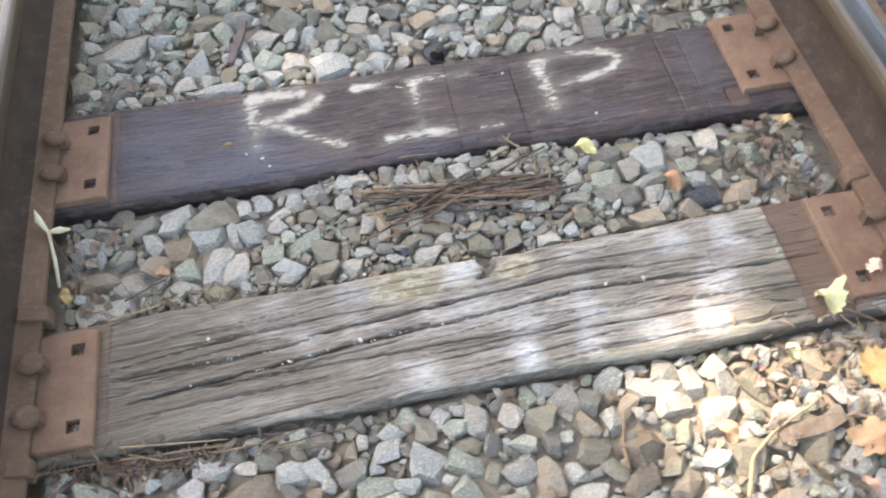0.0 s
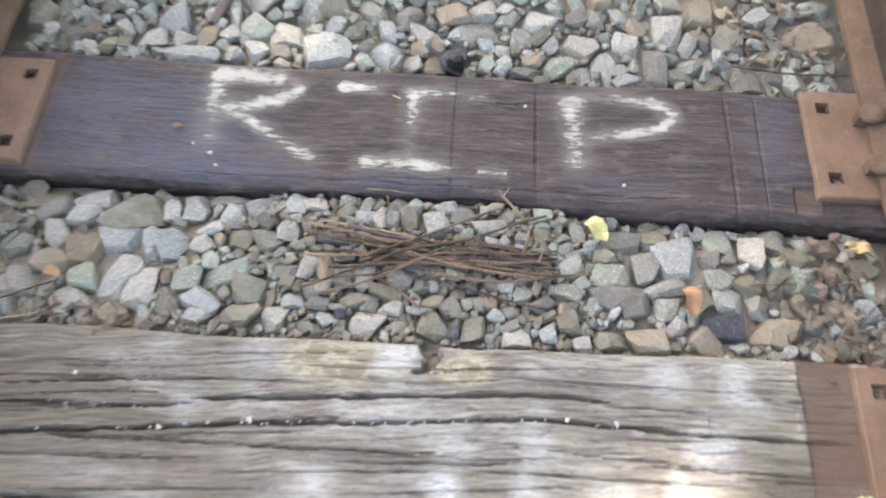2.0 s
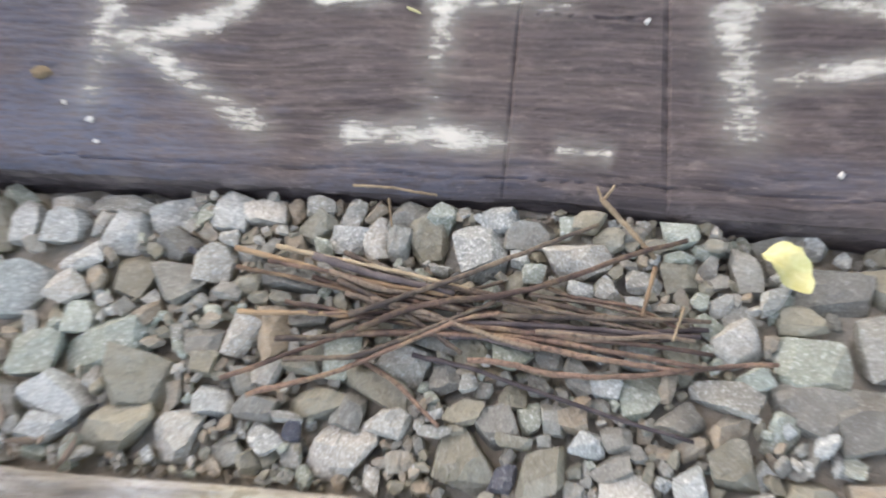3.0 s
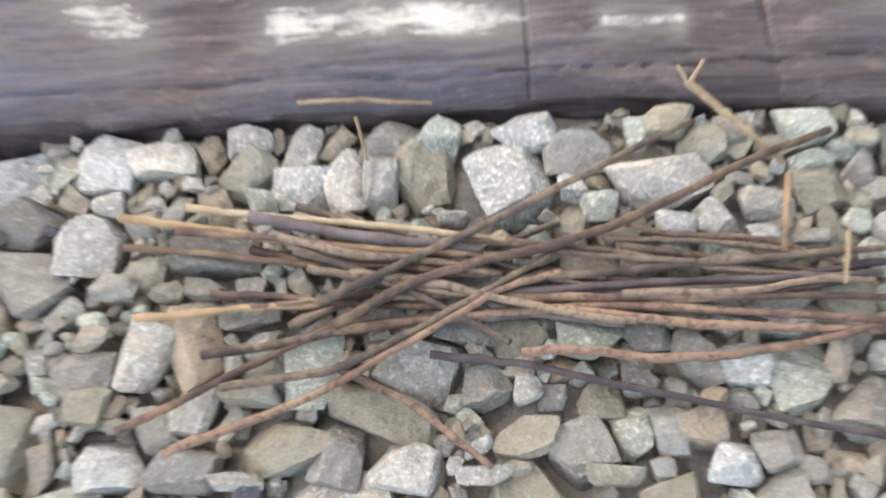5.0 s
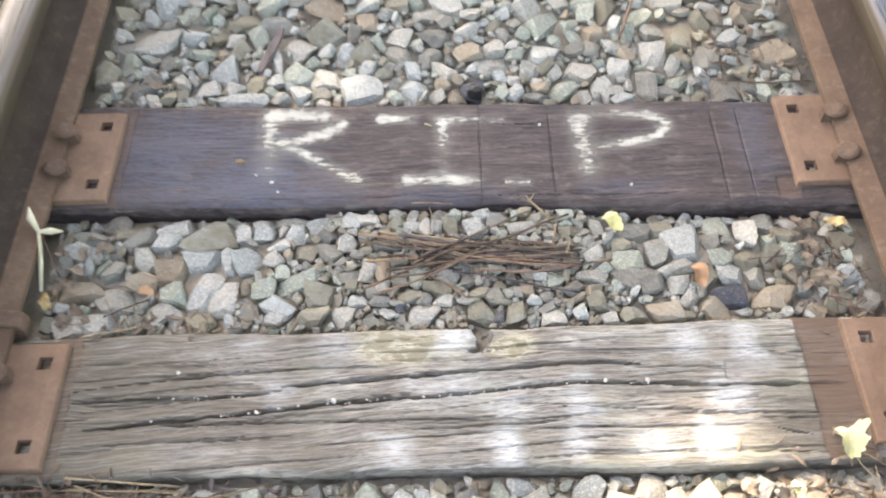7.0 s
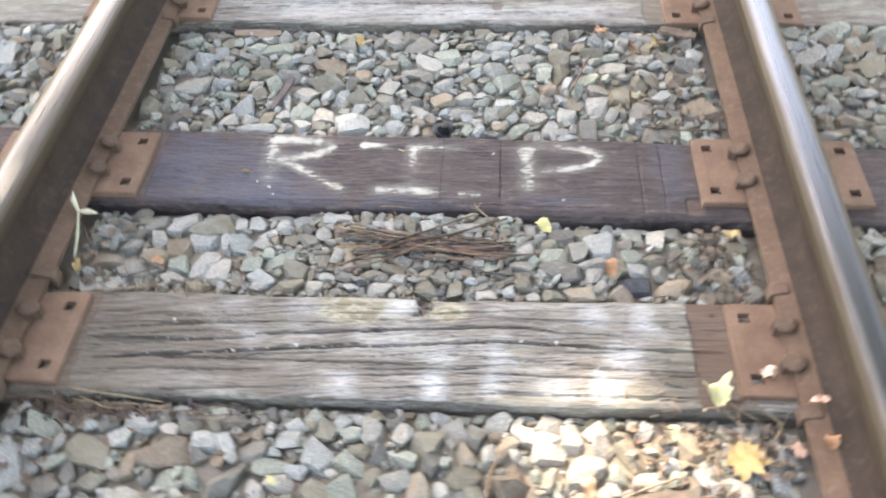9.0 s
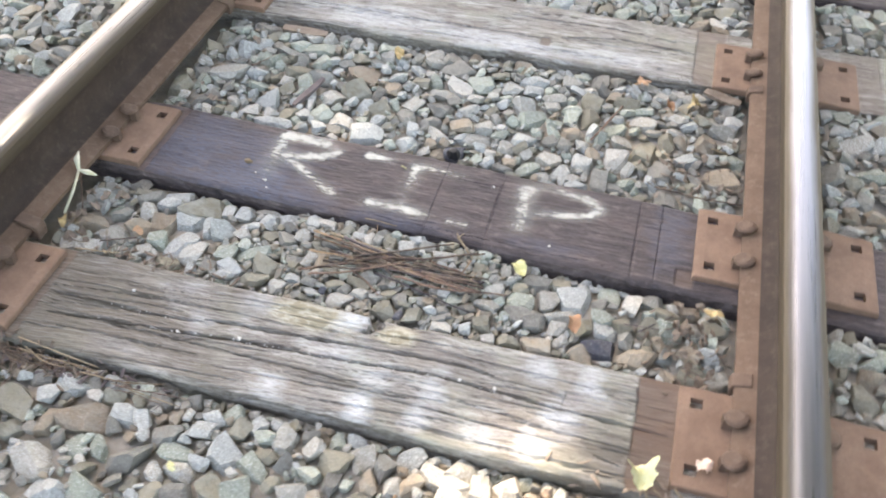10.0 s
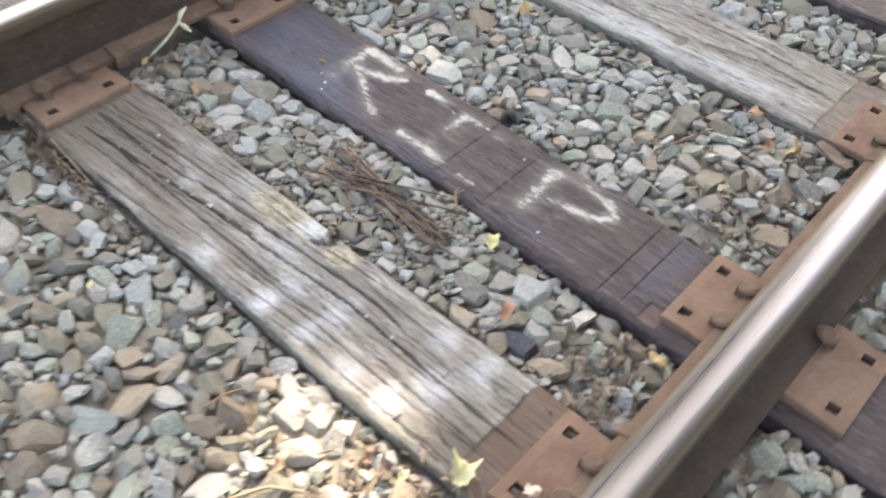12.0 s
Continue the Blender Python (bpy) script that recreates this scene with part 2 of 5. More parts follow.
def plain(name, dark, light, scale=60, rough=0.8):
    m = Mat(name, rough=rough, spec=0.25)
    obj = m.t.nodes.new("ShaderNodeObjectInfo").outputs["Random"]
    n = m.noise(scale, 4, 0.65)
    m.color(m.mix(m.ramp(m.math("ADD", n, m.math("MULTIPLY", m.math("SUBTRACT", obj, 0.5), 0.35)), (0.3, 0.0), (0.7, 1.0)), dark, light))
    m.bump(n, 0.35, 0.0008)
    return m.m


def twig_bark(name, dark, light, patch):
    m = Mat(name, rough=0.7, spec=0.3)
    obj = m.t.nodes.new("ShaderNodeObjectInfo").outputs["Random"]
    a, b = m.noise(20, 4, 0.7), m.noise(260, 4, 0.7)
    c = m.mix(m.ramp(m.math("ADD", a, m.math("MULTIPLY", m.math("SUBTRACT", obj, 0.5), 0.3)), (0.36, 0.0), (0.62, 1.0)), dark, light)
    c = m.mix(m.ramp(m.noise(55, 3, 0.6), (0.50, 0.0), (0.75, 0.5)), c, patch)
    m.color(m.mix(m.ramp(b, (0.36, 0.7), (0.5, 0.0)), c, (0.04, 0.028, 0.022)))
    m.bump(b, 0.5, 0.0006)
    return m.m


TWIG = twig_bark("brown_twig_bark", (0.055, 0.042, 0.037), (0.225, 0.163, 0.118), (0.30, 0.235, 0.15))
TWIG_RED = twig_bark("red_brown_stem", (0.075, 0.047, 0.039), (0.245, 0.152, 0.11), (0.33, 0.24, 0.13))
STRAW = plain("pale_straw", (0.19, 0.135, 0.085), (0.42, 0.33, 0.22), 45)
STRAW_ORANGE = plain("orange_straw", (0.13, 0.085, 0.058), (0.37, 0.25, 0.15), 45)
GREY_STEM = plain("grey_stem", (0.055, 0.045, 0.048), (0.16, 0.13, 0.125), 60)
LEAF_YELLOW = plain("yellow_leaf", (0.52, 0.49, 0.22), (0.68, 0.66, 0.40), 60, 0.6)
LEAF_ORANGE = plain("orange_leaf", (0.40, 0.21, 0.12), (0.54, 0.33, 0.20), 60, 0.6)
LEAF_PINK = plain("faded_pink_leaf", (0.60, 0.36, 0.26), (0.78, 0.58, 0.46), 60, 0.7)
LEAF_OCHRE = plain("ochre_leaf", (0.45, 0.32, 0.15), (0.60, 0.46, 0.25), 60, 0.7)
LEAF_BROWN = plain("dead_brown_leaf", (0.15, 0.115, 0.088), (0.27, 0.212, 0.165), 60, 0.8)
WEED = plain("bleached_weed", (0.55, 0.53, 0.36), (0.74, 0.71, 0.56), 60, 0.7)
WHITE_CHIP = plain("white_chip", (0.46, 0.44, 0.40), (0.66, 0.65, 0.61), 200)
TAR = plain("black_tar", (0.012, 0.012, 0.013), (0.035, 0.034, 0.036), 60, 0.35)
BARK = plain("tree_bark", (0.09, 0.07, 0.055), (0.2, 0.165, 0.13), 20)
GREEN = plain("tree_leaf_green", (0.05, 0.09, 0.02), (0.10, 0.15, 0.04), 3)

# ---------------------------------------------------------------- mesh helpers


def mesh_from(name, verts, faces, materials, smooth=False):
    me = bpy.data.meshes.new(name)
    me.from_pydata(verts, [], faces)
    for mt in materials:
        me.materials.append(mt)
    if smooth:
        me.polygons.foreach_set("use_smooth", [True] * len(me.polygons))
    me.update()
    return me


def empty(name, place=(0, 0, 0)):
    ob = new(name)
    ob.location = place
    return ob


rng = np.random.default_rng(7)


def field(shape, cells, seed):
    """Smooth random field in -1..1 on a grid: value noise with cells = (cells along x, cells along y)."""
    r = np.random.default_rng(seed)
    g = r.uniform(-1, 1, (cells[0] + 2, cells[1] + 2))
    x, y = np.linspace(0, cells[0], shape[0]), np.linspace(0, cells[1], shape[1])
    i, j = np.minimum(x.astype(int), cells[0]), np.minimum(y.astype(int), cells[1])
    u, v = (x - i), (y - j)
    u, v = (u * u * (3 - 2 * u))[:, None], (v * v * (3 - 2 * v))[None, :]
    a, b, c, d = g[np.ix_(i, j)], g[np.ix_(i + 1, j)], g[np.ix_(i, j + 1)], g[np.ix_(i + 1, j + 1)]
    return (a * (1 - u) + b * u) * (1 - v) + (c * (1 - u) + d * u) * v


# ---------------------------------------------------------------- ground
bm = bmesh.new()
ring = [0, 3, 8, 25, 80, 300, 1200]
grid = sorted({-v for v in ring} | set(ring))
vs = [[bm.verts.new((x, y, -0.30)) for y in grid] for x in grid]
for i in range(len(grid) - 1):
    for j in range(len(grid) - 1):
        bm.faces.new((vs[i][j], vs[i + 1][j], vs[i + 1][j + 1], vs[i][j + 1]))
me = bpy.data.meshes.new("ground")
bm.to_mesh(me), bm.free()
me.materials.append(DIRT)
tagged(new("ground", me), "dark dirt and fine gravel under the railway ballast", "ground", kind="structure")

# ---------------------------------------------------------------- ties
TIE_HALF = 1.30


class Tie:
    """A sawn timber tie with a worn top: height(x, y) gives its top at a place of the plan."""

    def __init__(self, y0, y1, skew, material, seed, label, cracks=(), rough=0.0015, paints_and_sheen=(), rusts=(), nx=1000, ny=110, sag=(), splits=0, knots=(), stains=(), wane=(0.005, 0.008)):
        self.y0, self.y1, self.skew = y0, y1, skew
        xs, vs_ = np.linspace(-TIE_HALF, TIE_HALF, nx), np.linspace(0, 1, ny)
        # cell density is highest between the rails
        X = np.repeat(xs[:, None], ny, 1)
        V = np.repeat(vs_[None, :], nx, 0)
        near = y0 + skew * X + 0.004 * field((nx, 1), (17, 1), seed + 9)
        far = y1 + skew * X + 0.004 * field((nx, 1), (15, 1), seed + 10)
        Y = near + (far - near) * V
        Z = rough * (0.8 * field((nx, ny), (26, 5), seed) + 0.6 * field((nx, ny), (60, 22), seed + 1) + 0.55 * field((nx, ny), (90, 60), seed + 2) + 0.3 * field((nx, ny), (400, 80), seed + 3))
        edge = np.minimum(V, 1 - V) * (y1 - y0)
        Z -= wane[0] * np.clip(1 - edge / wane[1], 0, 1) ** 2
        wob = 0.0016 * field((nx, ny), (40, 3), seed + 4)
        for pts, width, depth in cracks:
            px, py = zip(*pts)
            line = np.interp(xs, px, py)[:, None] + wob + 0.0012 * field((nx, 1), (170, 1), seed + 5)
            taper = np.clip(np.minimum(xs - px[0], px[-1] - xs) / 0.05, 0, 1)[:, None] ** 0.6
            w = width * taper * (0.75 + 0.45 * field((nx, 1), (70, 1), seed + 6)) + 1e-6
            Z -= depth * taper * np.clip(1.25 - np.abs(Y - line) / w, 0, 1)
        for k in range(splits):
            r_ = np.random.default_rng(seed * 50 + k)
            cx, L, cv = r_.uniform(-1.1, 1.1) * (0.62 if k % 3 else 1.0), r_.uniform(0.05, 0.22), y0 + (y1 - y0) * r_.uniform(0.05, 0.95)
            tilt = r_.normal(0.065 if cx < 0.2 else 0.0, 0.025)
            line = cv + tilt * (xs - cx)[:, None] + wob * 0.6
            taper = np.clip((L - np.abs(xs - cx)) / (0.6 * L), 0, 1)[:, None]
            Z -= r_.uniform(0.0025, 0.006) * taper * np.clip(1.25 - np.abs(Y - line) / (r_.uniform(0.0009, 0.0018) * taper + 1e-6), 0, 1)
        for cx, cy, rx, ry, depth in sag:
            d = ((X - cx) / rx) ** 2 + ((Y - cy) / ry) ** 2
            Z -= depth * np.clip(1.3 - d, 0, 1) * (1 + 0.5 * field((nx, ny), (300, 40), seed + 8))
        self.rust = np.zeros_like(Z)
        for x0, x1, v0, v1, s in rusts:
            e = 0.0025 * field((nx, ny), (90, 12), seed + 11)
            inside = np.clip((X - x0 + e) / 0.004, 0, 1) * np.clip((x1 - X + e) / 0.004, 0, 1) * np.clip((Y - v0 + e) / 0.006, 0, 1) * np.clip((v1 - Y + e) / 0.006, 0, 1)
            self.rust = np.maximum(self.rust, inside * s)
            Z = Z * (1 - 0.7 * inside) - 0.0025 * inside
        self.paint = np.zeros_like(Z)
        for cx, cy, rx, ry, s in paints_and_sheen:
            d = np.sqrt(((X - cx) / rx) ** 2 + ((Y - cy) / ry) ** 2) + 0.28 * field((nx, ny), (110, 14), seed + 12) + 0.3 * field((nx, ny), (45, 40), seed + 16)
            self.paint = np.maximum(self.paint, s * np.clip(1.25 - d, 0, 1) ** 0.8)
        self.knot = np.zeros_like(Z)
        for cx, cy, rx, ry in knots:
            d = np.sqrt(((X - cx) / rx) ** 2 + ((Y - cy) / ry) ** 2) + 0.18 * field((nx, ny), (90, 12), seed + 14)
            self.knot = np.maximum(self.knot, np.clip(1.1 - d, 0, 1))
        self.stain_and_side_tone = np.zeros_like(Z)
        for cx, cy, rx, ry, s in stains:
            d = np.sqrt(((X - cx) / rx) ** 2 + ((Y - cy) / ry) ** 2) + 0.35 * field((nx, ny), (40, 9), seed + 15)
            self.stain_and_side_tone = np.maximum(self.stain_and_side_tone, s * np.clip(1.4 - d, 0, 1))
        self.xs, self.Z = xs, Z
        n = nx * ny
        top = np.stack([X, Y, Z], -1).reshape(-1, 3)
        i, j = np.meshgrid(np.arange(nx - 1), np.arange(ny - 1), indexing="ij")
        a = (i * ny + j).ravel()
        faces = np.stack([a, a + ny, a + ny + 1, a + 1], 1).tolist()
        skirt = lambda idx: np.stack([X.ravel()[idx], Y.ravel()[idx], np.full(len(idx), -0.17)], 1)
        rim = np.concatenate([np.arange(nx) * ny, (nx - 1) * ny + np.arange(1, ny), (nx - 1 - np.arange(1, nx)) * ny + ny - 1, ny - 1 - np.arange(1, ny - 1)])
        low = skirt(rim)
        k = len(rim)
        # the front face: rows of sawn, checked wood from the top edge down
        drops = np.array([0.004, 0.009, 0.015, 0.021, 0.027, 0.033, 0.039, 0.046, 0.054, 0.064, 0.08])
        kf = len(drops)
        check = field((nx, kf), (26, 5), seed + 30) + 0.8 * field((nx, kf), (90, 9), seed + 31)
        fy = Y[:, :1] + 0.0022 * check + 0.0012 * field((nx, kf), (300, kf), seed + 32) + 0.007 * np.clip(check - 0.75, 0, 1)
        fz = Z[:, :1] - drops[None, :] + 0.0015 * field((nx, kf), (120, 6), seed + 33)
        front = np.stack([np.repeat(xs[:, None], kf, 1), fy, fz], -1).reshape(-1, 3)
        f0 = n + k
        for i_ in range(nx - 1):
            for j_ in range(-1, kf):
                cell = []
                for col, row in ((i_, j_), (i_, j_ + 1), (i_ + 1, j_ + 1), (i_ + 1, j_)):
                    cell.append(int(rim[col]) if row < 0 else n + col if row >= kf else f0 + col * kf + row)
                faces.append(cell)
        for q in range(nx - 1, k):
            faces.append([int(rim[q]), n + q, n + (q + 1) % k, int(rim[(q + 1) % k])])
        faces.append([n + q for q in range(k)][::-1])
        me = bpy.data.meshes.new("tie")
        me.from_pydata(np.concatenate([top, low, front]).tolist(), [], faces)
        me.materials.append(material)
        for name, values in (("paint", self.paint), ("rust", self.rust), ("knot", self.knot), ("stain_and_side_tone", self.stain_and_side_tone)):
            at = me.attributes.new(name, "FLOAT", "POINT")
            # front and skirt of weathered ties take a flat 0.6 of the dark tone
            at.data.foreach_set("value", np.concatenate([values.ravel(), np.full(k + kf * nx, 0.6 if name == "stain_and_side_tone" and material is OLD_WOOD else 0.0)]).astype(np.float32))
        me.update()
        self.ob = tagged(new("railway_tie", me), label, "railway tie", "ties under the rails")

    def height(self, x, y):
        i = int(round((x + TIE_HALF) / (2 * TIE_HALF) * (len(self.xs) - 1)))
        v = (y - self.y0 - self.skew * x) / (self.y1 - self.y0)
        j = int(round(v * (self.Z.shape[1] - 1)))
        i, j = min(max(i, 0), len(self.xs) - 1), min(max(j, 0), self.Z.shape[1] - 1)
        return float(self.Z[max(i - 1, 0):i + 2, max(j - 1, 0):j + 2].max())


TIE_A = Tie(0.003, 0.238, -0.018, TAR_WOOD, 21, "dark creosoted wooden tie with worn white spray-painted letters", rough=0.0013, wane=(0.007, 0.012),
            cracks=[([(0.05, 0.182), (0.12, 0.183), (0.2, 0.180)], 0.0016, 0.003), ([(-0.45, 0.024), (0.0, 0.020), (0.5, 0.012)], 0.0014, 0.002)],
            sag=[(0.053, 0.12, 0.0022, 0.13, 0.0022), (0.180, 0.11, 0.0022, 0.13, 0.0025), (0.476, 0.11, 0.003, 0.13, 0.0022), (0.522, 0.11, 0.0025, 0.13, 0.002)],
            # blue-grey patches: the tie's bluish sheen, put into the colour
            paints_and_sheen=[(-0.50, 0.12, 0.11, 0.13, 0.8), (-0.36, 0.06, 0.16, 0.08, 0.9), (-0.42, 0.16, 0.12, 0.06, 0.6), (-0.25, 0.03, 0.10, 0.03, 0.7), (-0.02, 0.02, 0.10, 0.025, 0.5), (0.54, 0.14, 0.04, 0.12, 0.5), (0.30, 0.03, 0.08, 0.02, 0.4)],
            rusts=[(-0.60, -0.575, 0.0, 0.24, 0.5), (0.56, 0.60, 0.0, 0.05, 0.5)])
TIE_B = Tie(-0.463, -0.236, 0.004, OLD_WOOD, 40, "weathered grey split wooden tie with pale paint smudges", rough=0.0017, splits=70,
            cracks=[([(-0.583, -0.351), (-0.428, -0.346), (-0.319, -0.344), (-0.255, -0.336)], 0.0035, 0.012),
                    ([(-0.55, -0.396), (-0.423, -0.382), (-0.299, -0.371), (-0.175, -0.358), (-0.05, -0.353), (0.034, -0.345), (0.119, -0.336), (0.246, -0.335), (0.371, -0.342), (0.59, -0.344)], 0.0042, 0.018),
                    ([(-0.265, -0.331), (-0.134, -0.322), (-0.007, -0.314), (0.122, -0.303), (0.25, -0.302), (0.295, -0.307)], 0.0042, 0.018),
                    ([(-0.44, -0.391), (-0.256, -0.386), (-0.091, -0.389), (0.09, -0.384)], 0.0022, 0.007),
                    ([(0.14, -0.371), (0.281, -0.378), (0.46, -0.389)], 0.002, 0.006),
                    ([(-0.45, -0.315), (-0.33, -0.309), (-0.2, -0.300)], 0.0025, 0.007), ([(-0.55, -0.42), (-0.4, -0.413), (-0.28, -0.405)], 0.0018, 0.005),
                    ([(-0.1, -0.405), (0.05, -0.398), (0.16, -0.392)], 0.0025, 0.006), ([(0.03, -0.283), (0.09, -0.268), (0.2, -0.266)], 0.002, 0.008),
                    ([(0.45, -0.41), (0.49, -0.42), (0.53, -0.43)], 0.002, 0.006), ([(-0.5, -0.29), (-0.4, -0.287), (-0.3, -0.28)], 0.0015, 0.004)],
            knots=[(-0.075, -0.268, 0.10, 0.036), (0.09, -0.272, 0.05, 0.028)],
            stains=[(-0.56, -0.35, 0.36, 0.20, 0.95), (-0.30, -0.40, 0.14, 0.03, 0.55), (-0.36, -0.29, 0.14, 0.03, 0.5), (0.50, -0.40, 0.07, 0.06, 0.7), (-0.12, -0.385, 0.14, 0.018, 0.45), (0.30, -0.31, 0.12, 0.02, 0.35), (0.02, -0.40, 0.10, 0.016, 0.5)],
            sag=[(0.040, -0.240, 0.013, 0.016, 0.030), (0.047, -0.256, 0.011, 0.012, 0.026), (0.038, -0.268, 0.007, 0.010, 0.020), (0.028, -0.277, 0.010, 0.004, 0.012), (0.09, -0.24, 0.035, 0.012, 0.004), (-0.03, -0.291, 0.07, 0.004, 0.004)],
            paints_and_sheen=[(-0.268, -0.335, 0.022, 0.035, 0.75), (-0.192, -0.268, 0.035, 0.035, 0.6), (-0.090, -0.435, 0.03, 0.025, 0.8), (-0.33, -0.28, 0.04, 0.03, 0.4), (0.072, -0.43, 0.024, 0.045, 0.95),
                    (0.078, -0.375, 0.03, 0.03, 0.55), (0.184, -0.37, 0.022, 0.05, 0.55), (0.17, -0.43, 0.02, 0.03, 0.6), (0.28, -0.435, 0.04, 0.025, 0.6), (0.369, -0.425, 0.026, 0.035, 0.7), (0.402, -0.36, 0.03, 0.045, 0.75),
                    (0.353, -0.275, 0.025, 0.035, 0.6), (0.444, -0.275, 0.025, 0.035, 0.75), (0.42, -0.32, 0.05, 0.02, 0.4), (0.002, -0.262, 0.034, 0.026, 0.9), (-0.38, -0.43, 0.05, 0.02, 0.35), (0.0, -0.34, 0.06, 0.03, 0.4)],
            rusts=[(0.522, 0.60, -0.47, -0.225, 0.95), (-0.62, -0.575, -0.48, -0.22, 0.5), (0.4, 0.52, -0.34, -0.30, 0.25)])
TIE_C = Tie(0.695, 0.950, 0.006, OLD_WOOD, 63, "weathered grey wooden tie with long cracks", rough=0.0016, nx=700, ny=70, splits=24,
            cracks=[([(-0.4, 0.78), (-0.1, 0.785), (0.16, 0.79)], 0.003, 0.012), ([(0.2, 0.81), (0.35, 0.84), (0.56, 0.83)], 0.004, 0.016), ([(0.05, 0.88), (0.3, 0.89), (0.5, 0.87)], 0.003, 0.01), ([(-0.2, 0.73), (0.2, 0.735), (0.5, 0.73)], 0.002, 0.006)],
            sag=[(0.16, 0.775, 0.022, 0.02, 0.004)], paints_and_sheen=[(0.05, 0.74, 0.25, 0.04, 0.55), (-0.3, 0.76, 0.2, 0.06, 0.5), (0.35, 0.75, 0.15, 0.04, 0.5)],
            rusts=[(0.54, 0.62, 0.68, 0.96, 0.5), (0.90, 1.0, 0.68, 0.96, 0.4), (0.145, 0.175, 0.755, 0.80, 0.7)])
TIE_D = Tie(1.215, 1.445, 0.0, TAR_WOOD, 77, "dark creosoted wooden tie", rough=0.0015, nx=300, ny=30)
TIE_E = Tie(-1.180, -0.948, -0.03, OLD_WOOD, 91, "weathered brown-grey wooden tie with a broken edge", rough=0.002, nx=500, ny=50, splits=24, stains=[(0.0, -1.05, 0.9, 0.1, 0.6)],
            cracks=[([(-0.5, -1.02), (-0.1, -1.01), (0.3, -1.03)], 0.003, 0.012)])
TIES = [TIE_A, TIE_B, TIE_C, TIE_D, TIE_E]
for k in range(6):
    Tie(*((1.73 + 0.5 * k, 1.96 + 0.5 * k) if k < 4 else (-1.90 - 0.5 * (k - 4), -1.67 - 0.5 * (k - 4))), 0.0, OLD_WOOD if k % 2 else TAR_WOOD, 120 + k, "old wooden railway tie in the ballast", nx=160, ny=16)

# ---------------------------------------------------------------- rails
SEAT = 0.014
RAIL_Y = (-2.6, 3.6)


def rail_profile():
    """Half of a flat-bottomed rail section, from the foot up (offset from the middle, height)."""
    return [(0.075, 0.0), (0.0755, 0.010), (0.070, 0.0135), (0.040, 0.021), (0.018, 0.030), (0.0105, 0.042), (0.009, 0.070), (0.0095, 0.095), (0.013, 0.110),
            (0.022, 0.118), (0.0335, 0.122), (0.0355, 0.126), (0.0355, 0.142), (0.0335, 0.150), (0.028, 0.1545), (0.0205, 0.1566), (0.0135, 0.1576), (0.0065, 0.158)]


def rail(side):
    half = rail_profile()
    ring_ = [(x, z) for x, z in half] + [(-x, z) for x, z in reversed(half)]
    ys = np.linspace(*RAIL_Y, 70)
    n = len(ring_)
    verts, body, top, mats = [], [], [], []
    for y in ys:
        verts += [(side * 0.7545 + x, y, SEAT + z) for x, z in ring_]
    for i in range(len(ys) - 1):
        for q in range(n):
            f = (i * n + q, i * n + (q + 1) % n, (i + 1) * n + (q + 1) % n, (i + 1) * n + q)
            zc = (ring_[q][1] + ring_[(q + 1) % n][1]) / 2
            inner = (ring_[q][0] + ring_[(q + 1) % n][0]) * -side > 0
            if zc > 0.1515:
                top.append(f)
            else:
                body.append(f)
                # index 2: web and outer side, rust with shade painted in
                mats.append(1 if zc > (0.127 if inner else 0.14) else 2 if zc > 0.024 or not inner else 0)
    body += [tuple(range(n))[::-1], tuple(range((len(ys) - 1) * n, len(ys) * n))]
    mats += [0, 0]
    me = mesh_from("rail", verts, body, [RAIL_RUST, DULL, SHADED_RUST], True)
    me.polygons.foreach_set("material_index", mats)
    me.set_sharp_from_angle(angle=radians(50))
    ob = tagged(new("rail", me), "rusty brown steel rail with a polished running surface", "rail", "rails of the track")
    used = sorted({k for f in top for k in f})
    at = {k: i for i, k in enumerate(used)}
    me = mesh_from("running_surface", [verts[k] for k in used], [tuple(at[k] for k in f) for f in top], [POLISHED], True)
    cap = tagged(new("running_surface", me), "worn polished grey steel")
    cap.parent = ob
    return ob


for side in (-1, 1):
    rail(side)

# ---------------------------------------------------------------- tie plates, spikes, anchors


